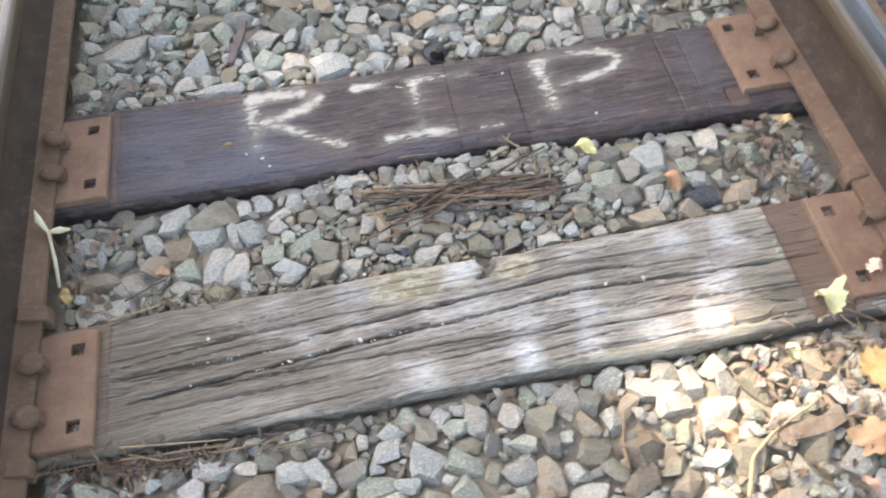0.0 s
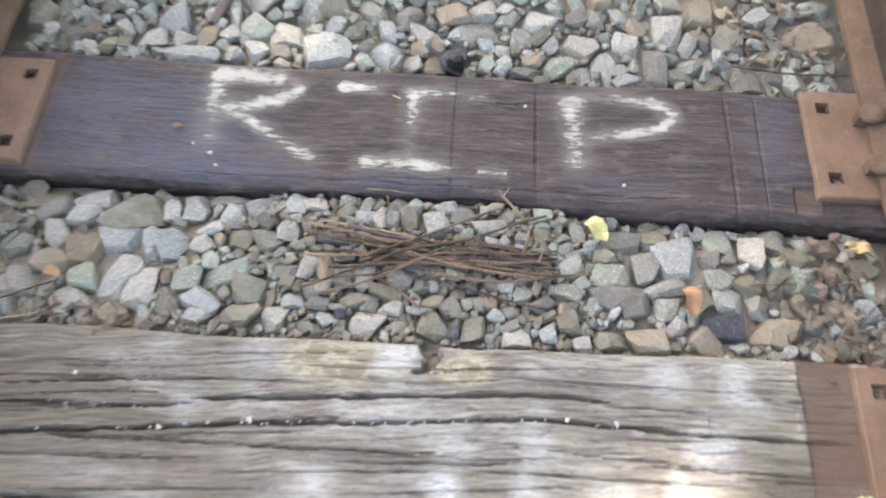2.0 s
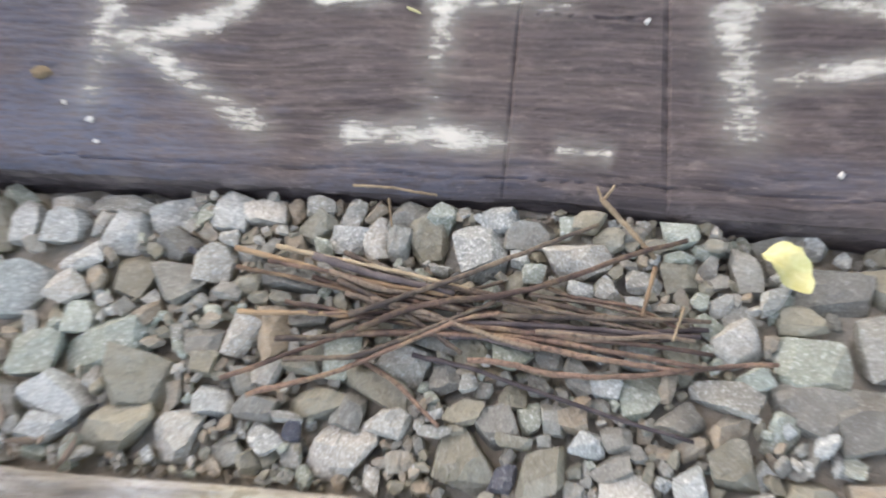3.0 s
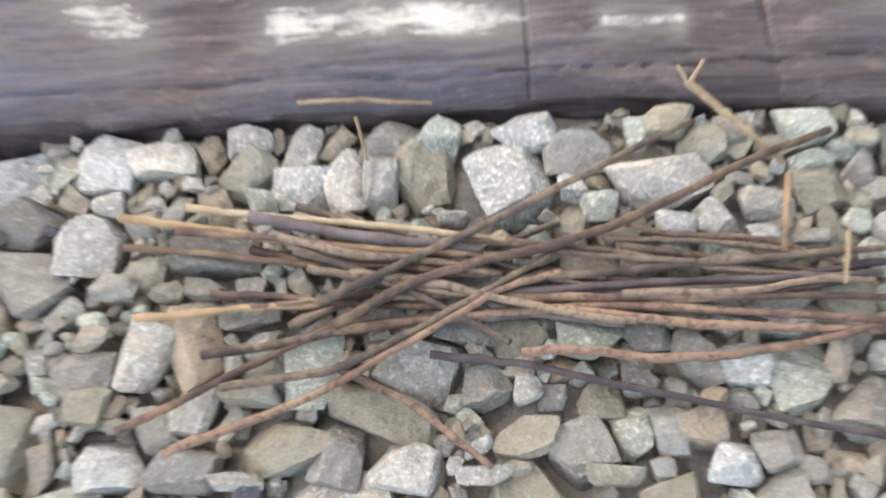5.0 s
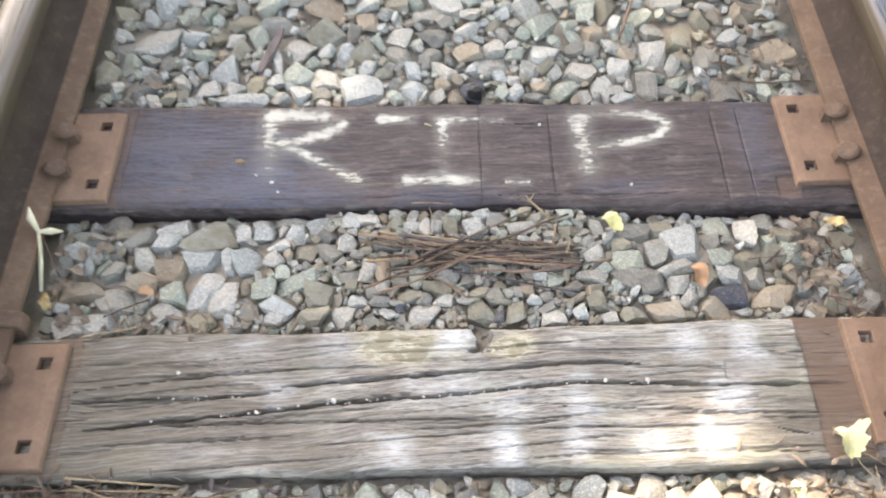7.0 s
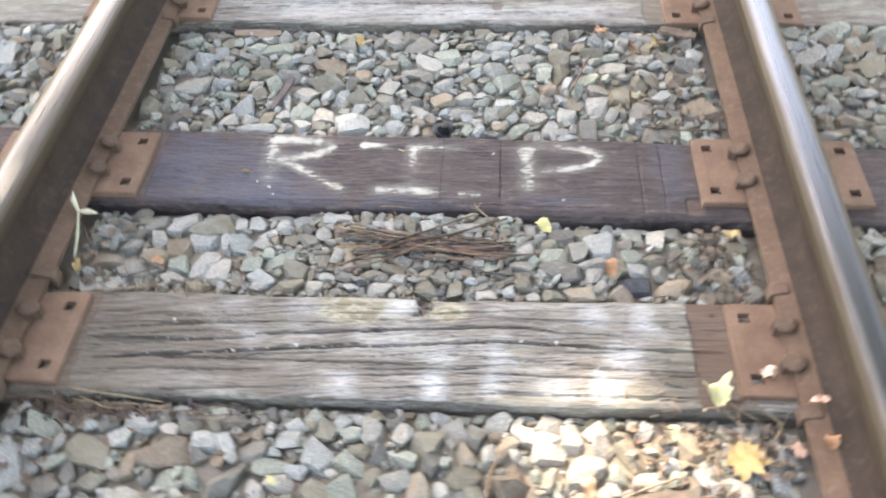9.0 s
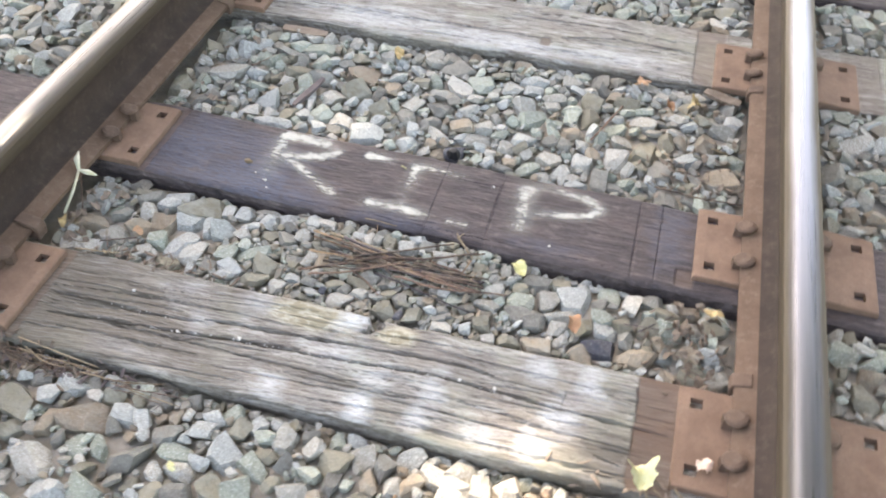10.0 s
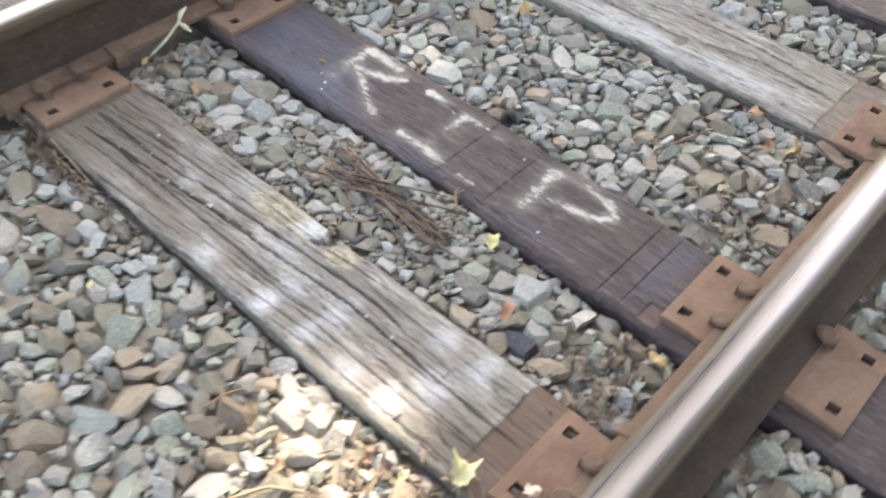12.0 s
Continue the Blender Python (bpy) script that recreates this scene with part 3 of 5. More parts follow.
def plate_mesh():
    """A rolled tie plate, gauge side at -x, with shoulders and four square holes that go through it."""
    hole = 0.0105
    xs = sorted([-0.162, -0.133 - hole, -0.133 + hole, -0.090, -0.079, 0.079, 0.090, 0.148 - hole, 0.148 + hole, 0.182])
    ys = [-0.100, -0.066 - hole, -0.066 + hole, 0.066 - hole, 0.066 + hole, 0.100]
    tops = {-0.162: 0.0105, 0.182: 0.0105, 0.079: 0.0175, 0.090: 0.0175}
    z = lambda x: tops.get(x, 0.0125)
    bm = bmesh.new()
    up = [[bm.verts.new((x, y, z(x))) for y in ys] for x in xs]
    dn = [[bm.verts.new((x, y, -0.003)) for y in ys] for x in xs]
    gone = {(1, 1), (1, 3), (7, 1), (7, 3)}
    cells = [(i, j) for i in range(len(xs) - 1) for j in range(len(ys) - 1) if (i, j) not in gone]
    have = set(cells)
    for i, j in cells:
        bm.faces.new((up[i][j], up[i + 1][j], up[i + 1][j + 1], up[i][j + 1]))
        bm.faces.new((dn[i][j], dn[i][j + 1], dn[i + 1][j + 1], dn[i + 1][j]))
        for di, dj, a, b in ((-1, 0, (i, j), (i, j + 1)), (1, 0, (i + 1, j), (i + 1, j + 1)), (0, -1, (i, j), (i + 1, j)), (0, 1, (i, j + 1), (i + 1, j + 1))):
            if (i + di, j + dj) not in have:
                bm.faces.new((up[a[0]][a[1]], up[b[0]][b[1]], dn[b[0]][b[1]], dn[a[0]][a[1]]))
    bmesh.ops.recalc_face_normals(bm, faces=bm.faces[:])
    rim = [e for e in bm.edges if all(abs(v.co.x + 0.162) < 1e-5 or abs(v.co.x - 0.182) < 1e-5 or abs(abs(v.co.y) - 0.1) < 1e-5 for v in e.verts) and all(v.co.z > 0 for v in e.verts) and len(e.link_faces) == 2 and e.calc_face_angle(0) > 0.8]
    bmesh.ops.bevel(bm, geom=rim, offset=0.002, segments=1, affect="EDGES")
    return bm


plate = None
PLATES = [(-1, 0.120, TIE_A), (1, 0.124, TIE_A), (-1, -0.356, TIE_B), (1, -0.342, TIE_B), (-1, 0.79, TIE_C), (1, 0.780, TIE_C), (-1, 1.33, TIE_D), (1, 1.33, TIE_D)]
for side, y, tie in PLATES:
    m_ = pose(side * 0.7545, y, 0.001, 0, 0, 0 if side > 0 else 180)
    if plate is None:
        bm = plate_mesh()
        me = bpy.data.meshes.new("tie_plate")
        bm.to_mesh(me), bm.free()
        me.materials.append(RUST)
        plate = tagged(new("tie_plate", me), "rusty brown steel tie plate with square spike holes", "tie plate", "plates under the rails")
        plate.matrix_basis = m_
    else:
        copy_thing(plate, m_)


def spike(parent_list, x, y, turn, tilt=0.0, lift=0.0):
    """A cut spike: an oval domed head that overhangs the rail's foot, on a square shank."""
    if not parent_list:
        bm = bmesh.new()
        prof = [(0.80, 0.0), (1.08, 0.0025), (1.1, 0.005), (0.92, 0.0085), (0.5, 0.0105)]
        rings = []
        for r, z in prof:
            rings.append([bm.verts.new((0.0185 * r * math.cos(a) + 0.002, 0.0175 * r * math.sin(a) * (1 - 0.1 * math.cos(a)), z + 0.003 * math.cos(a))) for a in np.linspace(0, 2 * math.pi, 14, endpoint=False)])
        for a, b in zip(rings, rings[1:]):
            for q in range(14):
                bm.faces.new((a[q], a[(q + 1) % 14], b[(q + 1) % 14], b[q]))
        bm.faces.new(rings[-1])
        bm.faces.new(rings[0][::-1])
        bmesh.ops.create_cube(bm, size=1, matrix=Matrix.LocRotScale((-0.0115, 0, -0.03), None, (0.016, 0.016, 0.066)))
        bmesh.ops.recalc_face_normals(bm, faces=bm.faces[:])
        me = bpy.data.meshes.new("rail_spike")
        bm.to_mesh(me), bm.free()
        me.materials.append(SPIKE_RUST)
        ob = tagged(new("rail_spike", me), "rusty steel rail spike with a domed oval head", "spike", "spikes holding the rails")
        parent_list.append(ob)
        ob.matrix_basis = pose(x, y, SEAT + 0.0155 + lift, tilt, 0, turn)
        return ob
    return copy_thing(parent_list[0], pose(x, y, SEAT + 0.0155 + lift, tilt, 0, turn))


SPIKES = []
for side, y, tie in PLATES:
    turn = 0 if side > 0 else 180
    for dy, lift in ((-0.045, 0.0), (0.040, 0.004)):
        spike(SPIKES, side * 0.682, y + dy + rng.uniform(-0.006, 0.006), turn + rng.uniform(-9, 9), rng.uniform(-5, 5), lift)
    spike(SPIKES, side * 0.830, y + 0.045 * side, turn + 180, 3, 0.002)


def anchor():
    """A drive-on rail anchor: a bent steel bar that grips the rail's foot beside the tie."""
    bm = bmesh.new()
    prof = [(-0.030, -0.020), (-0.036, 0.004), (-0.030, 0.022), (-0.012, 0.027), (0.030, 0.034), (0.034, 0.028), (0.004, 0.019), (-0.016, 0.014), (-0.022, 0.004), (-0.019, -0.020)]
    ends = [[bm.verts.new((x, y, z)) for x, z in prof] for y in (-0.014, 0.014)]
    for q in range(len(prof)):
        bm.faces.new((ends[0][q], ends[0][(q + 1) % len(prof)], ends[1][(q + 1) % len(prof)], ends[1][q]))
    bm.faces.new(ends[0][::-1]), bm.faces.new(ends[1])
    bmesh.ops.create_cube(bm, size=1, matrix=Matrix.LocRotScale((0.07, 0, -0.010), None, (0.2, 0.026, 0.014)))
    bmesh.ops.recalc_face_normals(bm, faces=bm.faces[:])
    bmesh.ops.bevel(bm, geom=bm.edges[:], offset=0.002, segments=1, affect="EDGES")
    me = bpy.data.meshes.new("rail_anchor")
    bm.to_mesh(me), bm.free()
    me.materials.append(SPIKE_RUST)
    return tagged(new("rail_anchor", me), "rusty steel rail anchor clamped to the rail foot", "rail anchor", "anchors beside the tie")


first = anchor()
GRIP = Matrix.Diagonal((0.72, 1.0, 0.85, 1))
first.matrix_basis = pose(-0.690, -0.222, SEAT - 0.002, 0, 0, 180) @ GRIP
for side, y in ((-1, -0.481), (1, -0.218), (1, -0.480), (1, 0.668), (-1, 0.668)):
    copy_thing(first, pose(side * 0.690, y, SEAT - 0.002, 0, 0, 180 if side < 0 else 0) @ GRIP)

# ---------------------------------------------------------------- painted letters on the dark tie


def stroke(parent, pts, width, strength, name="paint_stroke"):
    """A worn painted stroke that lies on the top of the dark tie."""
    width *= 1.3
    P = [Vector(p) for p in pts]
    along = [0.0]
    for a, b in zip(P, P[1:]):
        along.append(along[-1] + (b - a).length)
    n = max(6, int(along[-1] / 0.004))
    at = np.linspace(0, along[-1], n)
    cx, cy = np.interp(at, along, [p.x for p in P]), np.interp(at, along, [p.y for p in P])
    k = np.array([0.25, 0.5, 0.25])
    for _ in range(4):
        cx[1:-1], cy[1:-1] = np.convolve(cx, k, "valid"), np.convolve(cy, k, "valid")
    tx, ty = np.gradient(cx), np.gradient(cy)
    ln = np.hypot(tx, ty)
    verts, faces, uvs = [], [], []
    for i in range(n):
        for q in range(9):
            s = (q / 8 - 0.5) * width
            x, y = cx[i] - ty[i] / ln[i] * s, cy[i] + tx[i] / ln[i] * s
            verts.append((x, y, TIE_A.height(x, y) + 0.0007))
            uvs.append((at[i] / along[-1], q / 8))
    for i in range(n - 1):
        for q in range(8):
            faces.append((i * 9 + q, (i + 1) * 9 + q, (i + 1) * 9 + q + 1, i * 9 + q + 1))
    me = mesh_from(name, verts, faces, [PAINT], True)
    layer = me.uv_layers.new(name="UVMap")
    for lp in me.loops:
        layer.data[lp.index].uv = uvs[lp.vertex_index]
    ss = np.interp(np.linspace(0, 1, n), np.linspace(0, 1, len(strength)), strength)
    me.attributes.new("strength", "FLOAT", "POINT").data.foreach_set("value", np.repeat(ss, 9).astype(np.float32))
    ob = new(name, me)
    ob.parent = parent
    return ob


LETTERS = {
    "letter_r": [([(-0.352, 0.211), (-0.27, 0.213), (-0.205, 0.207)], 0.040, [1.6, 1.35, 1.5]),
                 ([(-0.215, 0.210), (-0.195, 0.190), (-0.225, 0.166), (-0.33, 0.140)], 0.040, [1.45, 1.1, 1.1, 1.25]),
                 ([(-0.335, 0.146), (-0.285, 0.136), (-0.21, 0.090), (-0.135, 0.040)], 0.036, [0.9, 1.05, 0.75, 1.35]),
                 ([(-0.330, 0.222), (-0.325, 0.14), (-0.318, 0.046)], 0.058, [1.0, 0.74, 0.46])],
    "letter_i": [([(-0.144, 0.199), (-0.085, 0.199), (-0.050, 0.195)], 0.036, [1.4, 1.15, 0.6]), ([(-0.040, 0.193), (0.035, 0.195), (0.118, 0.190)], 0.034, [1.2, 0.75, 0.5]),
                 ([(-0.012, 0.216), (-0.012, 0.18), (-0.013, 0.10), (-0.014, 0.040)], 0.044, [1.1, 0.85, 0.4, 0.95]),
                 ([(-0.107, 0.052), (-0.05, 0.056), (0.006, 0.056), (0.075, 0.048)], 0.038, [1.1, 1.0, 1.25, 0.6]), ([(0.086, 0.046), (0.115, 0.046), (0.144, 0.043)], 0.032, [0.9, 0.6, 1.0])],
    "letter_p": [([(0.236, 0.224), (0.236, 0.15), (0.240, 0.10), (0.245, 0.036)], 0.060, [1.15, 1.0, 0.8, 0.85]),
                 ([(0.222, 0.203), (0.30, 0.203), (0.368, 0.193), (0.398, 0.170), (0.372, 0.143), (0.30, 0.128), (0.225, 0.120)], 0.038, [1.1, 0.75, 0.9, 1.15, 0.95, 0.9, 1.2])],
}
for name, strokes in LETTERS.items():
    whole = empty(name, (0, 0, 0))
    whole.parent = TIE_A.ob
    for pts, width, strength in strokes:
        stroke(whole, pts, width, strength)

# ---------------------------------------------------------------- ballast
CELL = 0.004
BX, BY = (-1.50, 1.45), (-1.12, 1.62)
NX, NY = int((BX[1] - BX[0]) / CELL), int((BY[1] - BY[0]) / CELL)
gx = BX[0] + CELL * (np.arange(NX) + 0.5)
gy = BY[0] + CELL * (np.arange(NY) + 0.5)
GX, GY = np.meshgrid(gx, gy, indexing="ij")
BLOCKED = np.zeros((NX, NY), bool)
LIMIT = -0.011 + 0.006 * field((NX, NY), (9, 8), 5)
for tie in TIES:
    front, back = tie.y0 + tie.skew * GX, tie.y1 + tie.skew * GX
    inside = (GY > front - 0.003) & (GY < back + 0.003) & (np.abs(GX) < TIE_HALF + 0.004)
    fall = np.where(np.abs(GX) < 0.22, 0.002, 0.024) if tie is TIE_A else 0.017
    LIMIT -= fall * np.clip(1 - (front - GY) / 0.055, 0, 1) * (GY < front + 0.01)
    LIMIT -= 0.004 * np.clip(1 - (GY - back) / 0.03, 0, 1) * (GY > back - 0.01)
    BLOCKED |= inside
LIMIT[np.abs(np.abs(GX) - 0.7545) < 0.10] -= 0.006
LIMIT[np.abs(GX) > 0.86] += 0.018
FINES = LIMIT - 0.018 + 0.004 * field((NX, NY), (110, 100), 91) + 0.002 * field((NX, NY), (320, 300), 92)
H = np.where(BLOCKED, 1.0, FINES)
H[(np.abs(np.abs(GX) - 0.7545) < 0.079)] = np.maximum(H[(np.abs(np.abs(GX) - 0.7545) < 0.079)], 0.012)


def hull(points):
    """The convex hull of points, with near ones joined, as a bmesh of triangles."""
    kept = []
    for p in points:
        if all(np.linalg.norm(np.subtract(p, q)) > 0.16 for q in kept):
            kept.append(p)
    bm = bmesh.new()
    for p in kept:
        bm.verts.new(p)
    res = bmesh.ops.convex_hull(bm, input=bm.verts[:])
    bmesh.ops.delete(bm, geom=list({g for g in res["geom_interior"] + res["geom_unused"] if isinstance(g, bmesh.types.BMVert)}), context="VERTS")
    return bm


def stone_shape(seed):
    """A broken stone: a lopsided block with corners and edges split off along flat planes, within a unit box."""
    r = np.random.default_rng(seed)
    pts = [(x + 0.5 * r.uniform(-1, 1), y + 0.5 * r.uniform(-1, 1), z + 0.4 * r.uniform(-1, 1)) for x in (-1, 1) for y in (-1, 1) for z in (-1, 1)]
    for k in range(8 + seed % 5):
        n = r.normal(size=3) * (1.0, 1.0, 0.7)
        if k < 3:
            n = np.array([n[0] * 0.6, n[1] * 0.6, abs(n[2]) + 0.6])
        n = Vector(n).normalized()
        bm = hull(pts)
        far = max(v.co.dot(n) for v in bm.verts)
        bmesh.ops.bisect_plane(bm, geom=bm.verts[:] + bm.edges[:] + bm.faces[:], plane_co=n * far * r.uniform(0.60, 0.85), plane_no=n, clear_outer=True)
        pts = [tuple(v.co) for v in bm.verts]
        bm.free()
    bm = hull(pts)
    lo = [min(v.co[k] for v in bm.verts) for k in range(3)]
    hi = [max(v.co[k] for v in bm.verts) for k in range(3)]
    for v in bm.verts:
        v.co = [(v.co[k] - lo[k]) / (hi[k] - lo[k]) * 2 - 1 for k in range(3)]
    bmesh.ops.triangulate(bm, faces=bm.faces[:])
    bmesh.ops.recalc_face_normals(bm, faces=bm.faces[:])
    bm.verts.index_update()
    V = np.array([v.co[:] for v in bm.verts])
    F = np.array([[v.index for v in f.verts] for f in bm.faces])
    bm.free()
    return V, F


def roughened(shape, level, seed):
    """The same stone with its faces divided, its edges worn and its skin uneven."""
    V, F = shape
    offset = Vector((seed * 3.7, seed * 1.3, 0.0))
    for _ in range(level):
        mids, verts, faces = {}, V.tolist(), []

        def mid(i, j):
            key = (min(i, j), max(i, j))
            if key not in mids:
                mids[key] = len(verts)
                verts.append([(p + q) / 2 for p, q in zip(verts[i], verts[j])])
            return mids[key]

        for a, b, c in F.tolist():
            ab, bc, ca = mid(a, b), mid(b, c), mid(c, a)
            faces += [(a, ab, ca), (ab, b, bc), (ca, bc, c), (ab, bc, ca)]
        V, F = np.array(verts), np.array(faces)
    mean, count = np.zeros_like(V), np.zeros(len(V))
    for i, j in ((0, 1), (1, 2), (2, 0)):
        np.add.at(mean, F[:, i], V[F[:, j]])
        np.add.at(count, F[:, i], 1)
    worn = 0.015 if level == 1 else 0.08
    V = (V * (1 - worn) + mean / count[:, None] * worn) * (1 + 0.18 * worn)
    for k, v in enumerate(V):
        p = Vector(v)
        V[k] += v * (0.05 * noise.noise(p * 1.7 + offset) + 0.035 * noise.noise(p * 4.5 + offset))
    return V, F


SHAPES = [stone_shape(100 + k) for k in range(56)]
WORN = [roughened(shape, 1, k) for k, shape in enumerate(SHAPES)]
ROUGH = [roughened(shape, 2, k) for k, shape in enumerate(SHAPES)]
LAID = np.zeros_like(H)
COVER = np.zeros_like(H)
stones = []  # place, half sizes, yaw, tilt, shape, tone index, picked


def footprint(x, y, a, b, yaw):
    R = max(a, b)
    i0, i1 = int((x - R - BX[0]) / CELL), int((x + R - BX[0]) / CELL) + 1
    j0, j1 = int((y - R - BY[0]) / CELL), int((y + R - BY[0]) / CELL) + 1
    if i0 < 0 or j0 < 0 or i1 >= NX or j1 >= NY:
        return None
    sl = (slice(i0, i1), slice(j0, j1))
    dx, dy = GX[sl] - x, GY[sl] - y
    c, s = math.cos(yaw), math.sin(yaw)
    r4 = ((dx * c + dy * s) / a) ** 4 + ((dy * c - dx * s) / b) ** 4
    ok = r4 < 0.9
    return (sl, ok, np.sqrt(np.clip(1 - r4, 0.05, 1))) if ok.any() else None


def settle(x, y, a, b, c, yaw, soft=78):
    fp = footprint(x, y, a, b, yaw)
    if fp is None:
        return None
    sl, ok, prof = fp
    rest = H[sl][ok] + c * prof[ok]
    if H[sl][ok].max() > 0.5 or LAID[sl][ok].mean() > 0.28:
        return None
    return float(np.percentile(rest, soft)), fp


def put_down(x, y, z, a, b, c, yaw, fp, tone, picked=False):
    sl, ok, prof = fp
    H[sl] = np.where(ok, np.maximum(H[sl], z + c * prof * 0.9), H[sl])
    COVER[sl] = np.where(ok, 1.0, COVER[sl])
    stones.append((x, y, z, a, b, c, yaw, *(rng.uniform(-32, 32, 2) * (0.3 if picked else 1.0)), int(rng.integers(len(SHAPES))), tone, picked))


MIX = np.array([0.0, 0.11, 0.124, 0.161, 0.18, 0.15, 0.19, 0.085])
MIX_MIDDLE = np.array([0.01, 0.25, 0.26, 0.20, 0.11, 0.10, 0.04, 0.03])


def small_here(x, y):
    return abs(x) < 0.24 and -0.23 < y < 0.0


def anywhere():
    return rng.uniform(BX[0] + 0.05, BX[1] - 0.05), rng.uniform(BY[0] + 0.05, BY[1] - 0.05)


def beside_ties():
    x = rng.uniform(-1.28, 1.28)
    tie = TIES[int(rng.integers(len(TIES)))]
    d = rng.uniform(0.008, 0.035)
    return x, (tie.y0 - d if rng.random() < 0.5 else tie.y1 + d) + tie.skew * x


def beside_rails():
    return rng.choice([-1, 1]) * (0.675 - rng.uniform(0.008, 0.04)) if rng.random() < 0.65 else rng.choice([-1, 1]) * (0.835 + rng.uniform(0.008, 0.04)), rng.uniform(BY[0] + 0.05, BY[1] - 0.05)


def middle_crib():
    return rng.uniform(-0.28, 0.28), rng.uniform(-0.23, 0.0)


def rain(count, drop, tries, scale=1.0, where=anywhere):
    """Lets stones fall at the lowest of a few random places, and keeps those that end below the surface wanted."""
    for _ in range(count):
        best = None
        L = min(rng.lognormal(math.log(0.053), 0.30), 0.088) * scale
        a, b = L / 2, L / 2 * rng.uniform(0.55, 0.95)
        c = L / 2 * rng.uniform(0.28, 0.6)
        for _ in range(tries):
            x, y = where()
            yaw = rng.uniform(0, math.pi)
            k = 0.7 if small_here(x, y) else 1.0
            got = settle(x, y, a * k, b * k, c * k, yaw)
            if got and (best is None or got[0] + c * k + 0.02 * COVER[got[1][0]][got[1][1]].mean() < best[0]):
                best = (got[0] + c * k + 0.02 * COVER[got[1][0]][got[1][1]].mean(), x, y, got[0], yaw, got[1], k)
        if best is None:
            continue
        _, x, y, z, yaw, fp, k = best
        top = z + c * k
        lim = LIMIT[int((x - BX[0]) / CELL), int((y - BY[0]) / CELL)]
        sink = top - lim - drop
        if sink > 0 and sink < 1.1 * c * k and COVER[fp[0]][fp[1]].mean() < 0.3:
            z, sink = z - sink, 0.0
        if sink <= 0:
            put_down(x, y, z, a * k, b * k, c * k, yaw, fp, int(rng.choice(8, p=MIX_MIDDLE if small_here(x, y) else MIX)))


CLOSE_A = [
    (-0.173, -0.011, 0.032, 0.036, -3, 0.72), (-0.144, -0.014, 0.038, 0.022, 2, 0.88), (-0.096, 0.008, 0.024, 0.017, -3, 0.6), (-0.093, -0.016, 0.061, 0.032, 37, 0.2),
    (-0.055, -0.002, 0.024, 0.039, -8, 0.85), (-0.023, -0.001, 0.032, 0.028, -3, 0.35), (0.006, -0.006, 0.022, 0.024, -3, 0.52), (-0.026, -0.036, 0.019, 0.033, -3, 0.4),
    (-0.005, -0.03, 0.03, 0.042, 17, 0.2), (-0.045, -0.033, 0.021, 0.036, 7, 0.9), (-0.068, -0.035, 0.036, 0.025, -3, 0.83), (0.051, -0.006, 0.034, 0.021, 5, 0.75),
    (0.038, -0.039, 0.042, 0.046, 0, 0.7), (0.078, -0.022, 0.038, 0.026, 2, 0.45), (0.121, -0.003, 0.028, 0.018, -3, 0.3), (0.116, -0.042, 0.052, 0.033, 7, 0.88)]
CLOSE_B = [
    (0.138, -0.026, 0.023, 0.02, -3, 0.3), (0.164, -0.018, 0.025, 0.041, -3, 0.15), (0.192, -0.011, 0.03, 0.024, -3, 0.5), (0.191, -0.052, 0.027, 0.03, -3, 0.3),
    (0.165, -0.059, 0.026, 0.019, -3, 0.6), (-0.175, -0.06, 0.032, 0.035, -3, 0.95), (-0.149, -0.051, 0.023, 0.017, -3, 0.4), (-0.11, -0.071, 0.048, 0.021, -3, 0.35),
    (-0.145, -0.079, 0.023, 0.018, -3, 0.3), (-0.142, -0.12, 0.026, 0.038, -17, 0.9), (-0.116, -0.15, 0.025, 0.024, -2, 0.62), (-0.171, -0.129, 0.029, 0.021, -2, 0.45),
    (-0.168, -0.113, 0.017, 0.012, -2, 0.1), (-0.167, -0.146, 0.021, 0.02, -2, 0.3), (-0.155, -0.172, 0.036, 0.025, -2, 0.7), (-0.119, -0.177, 0.034, 0.021, -2, 0.45)]
CLOSE_C = [
    (-0.073, -0.17, 0.045, 0.023, -2, 0.25), (-0.046, -0.173, 0.027, 0.029, -22, 0.35), (-0.016, -0.18, 0.036, 0.022, -12, 0.88), (-0.088, -0.144, 0.03, 0.011, -2, 0.3),
    (-0.059, -0.134, 0.026, 0.034, -2, 0.55), (-0.008, -0.136, 0.039, 0.031, -2, 0.66), (-0.026, -0.154, 0.054, 0.022, -27, 0.3), (0.023, -0.146, 0.022, 0.02, -2, 0.4),
    (0.041, -0.149, 0.013, 0.013, -2, 0.6), (0.039, -0.169, 0.028, 0.021, -2, 0.3), (0.062, -0.175, 0.029, 0.031, 13, 0.45), (0.074, -0.155, 0.02, 0.017, -2, 0.3),
    (0.087, -0.169, 0.019, 0.023, -2, 0.5), (0.104, -0.17, 0.019, 0.021, -2, 0.45), (0.118, -0.169, 0.024, 0.019, -2, 0.12), (0.14, -0.142, 0.024, 0.02, -2, 0.82)]
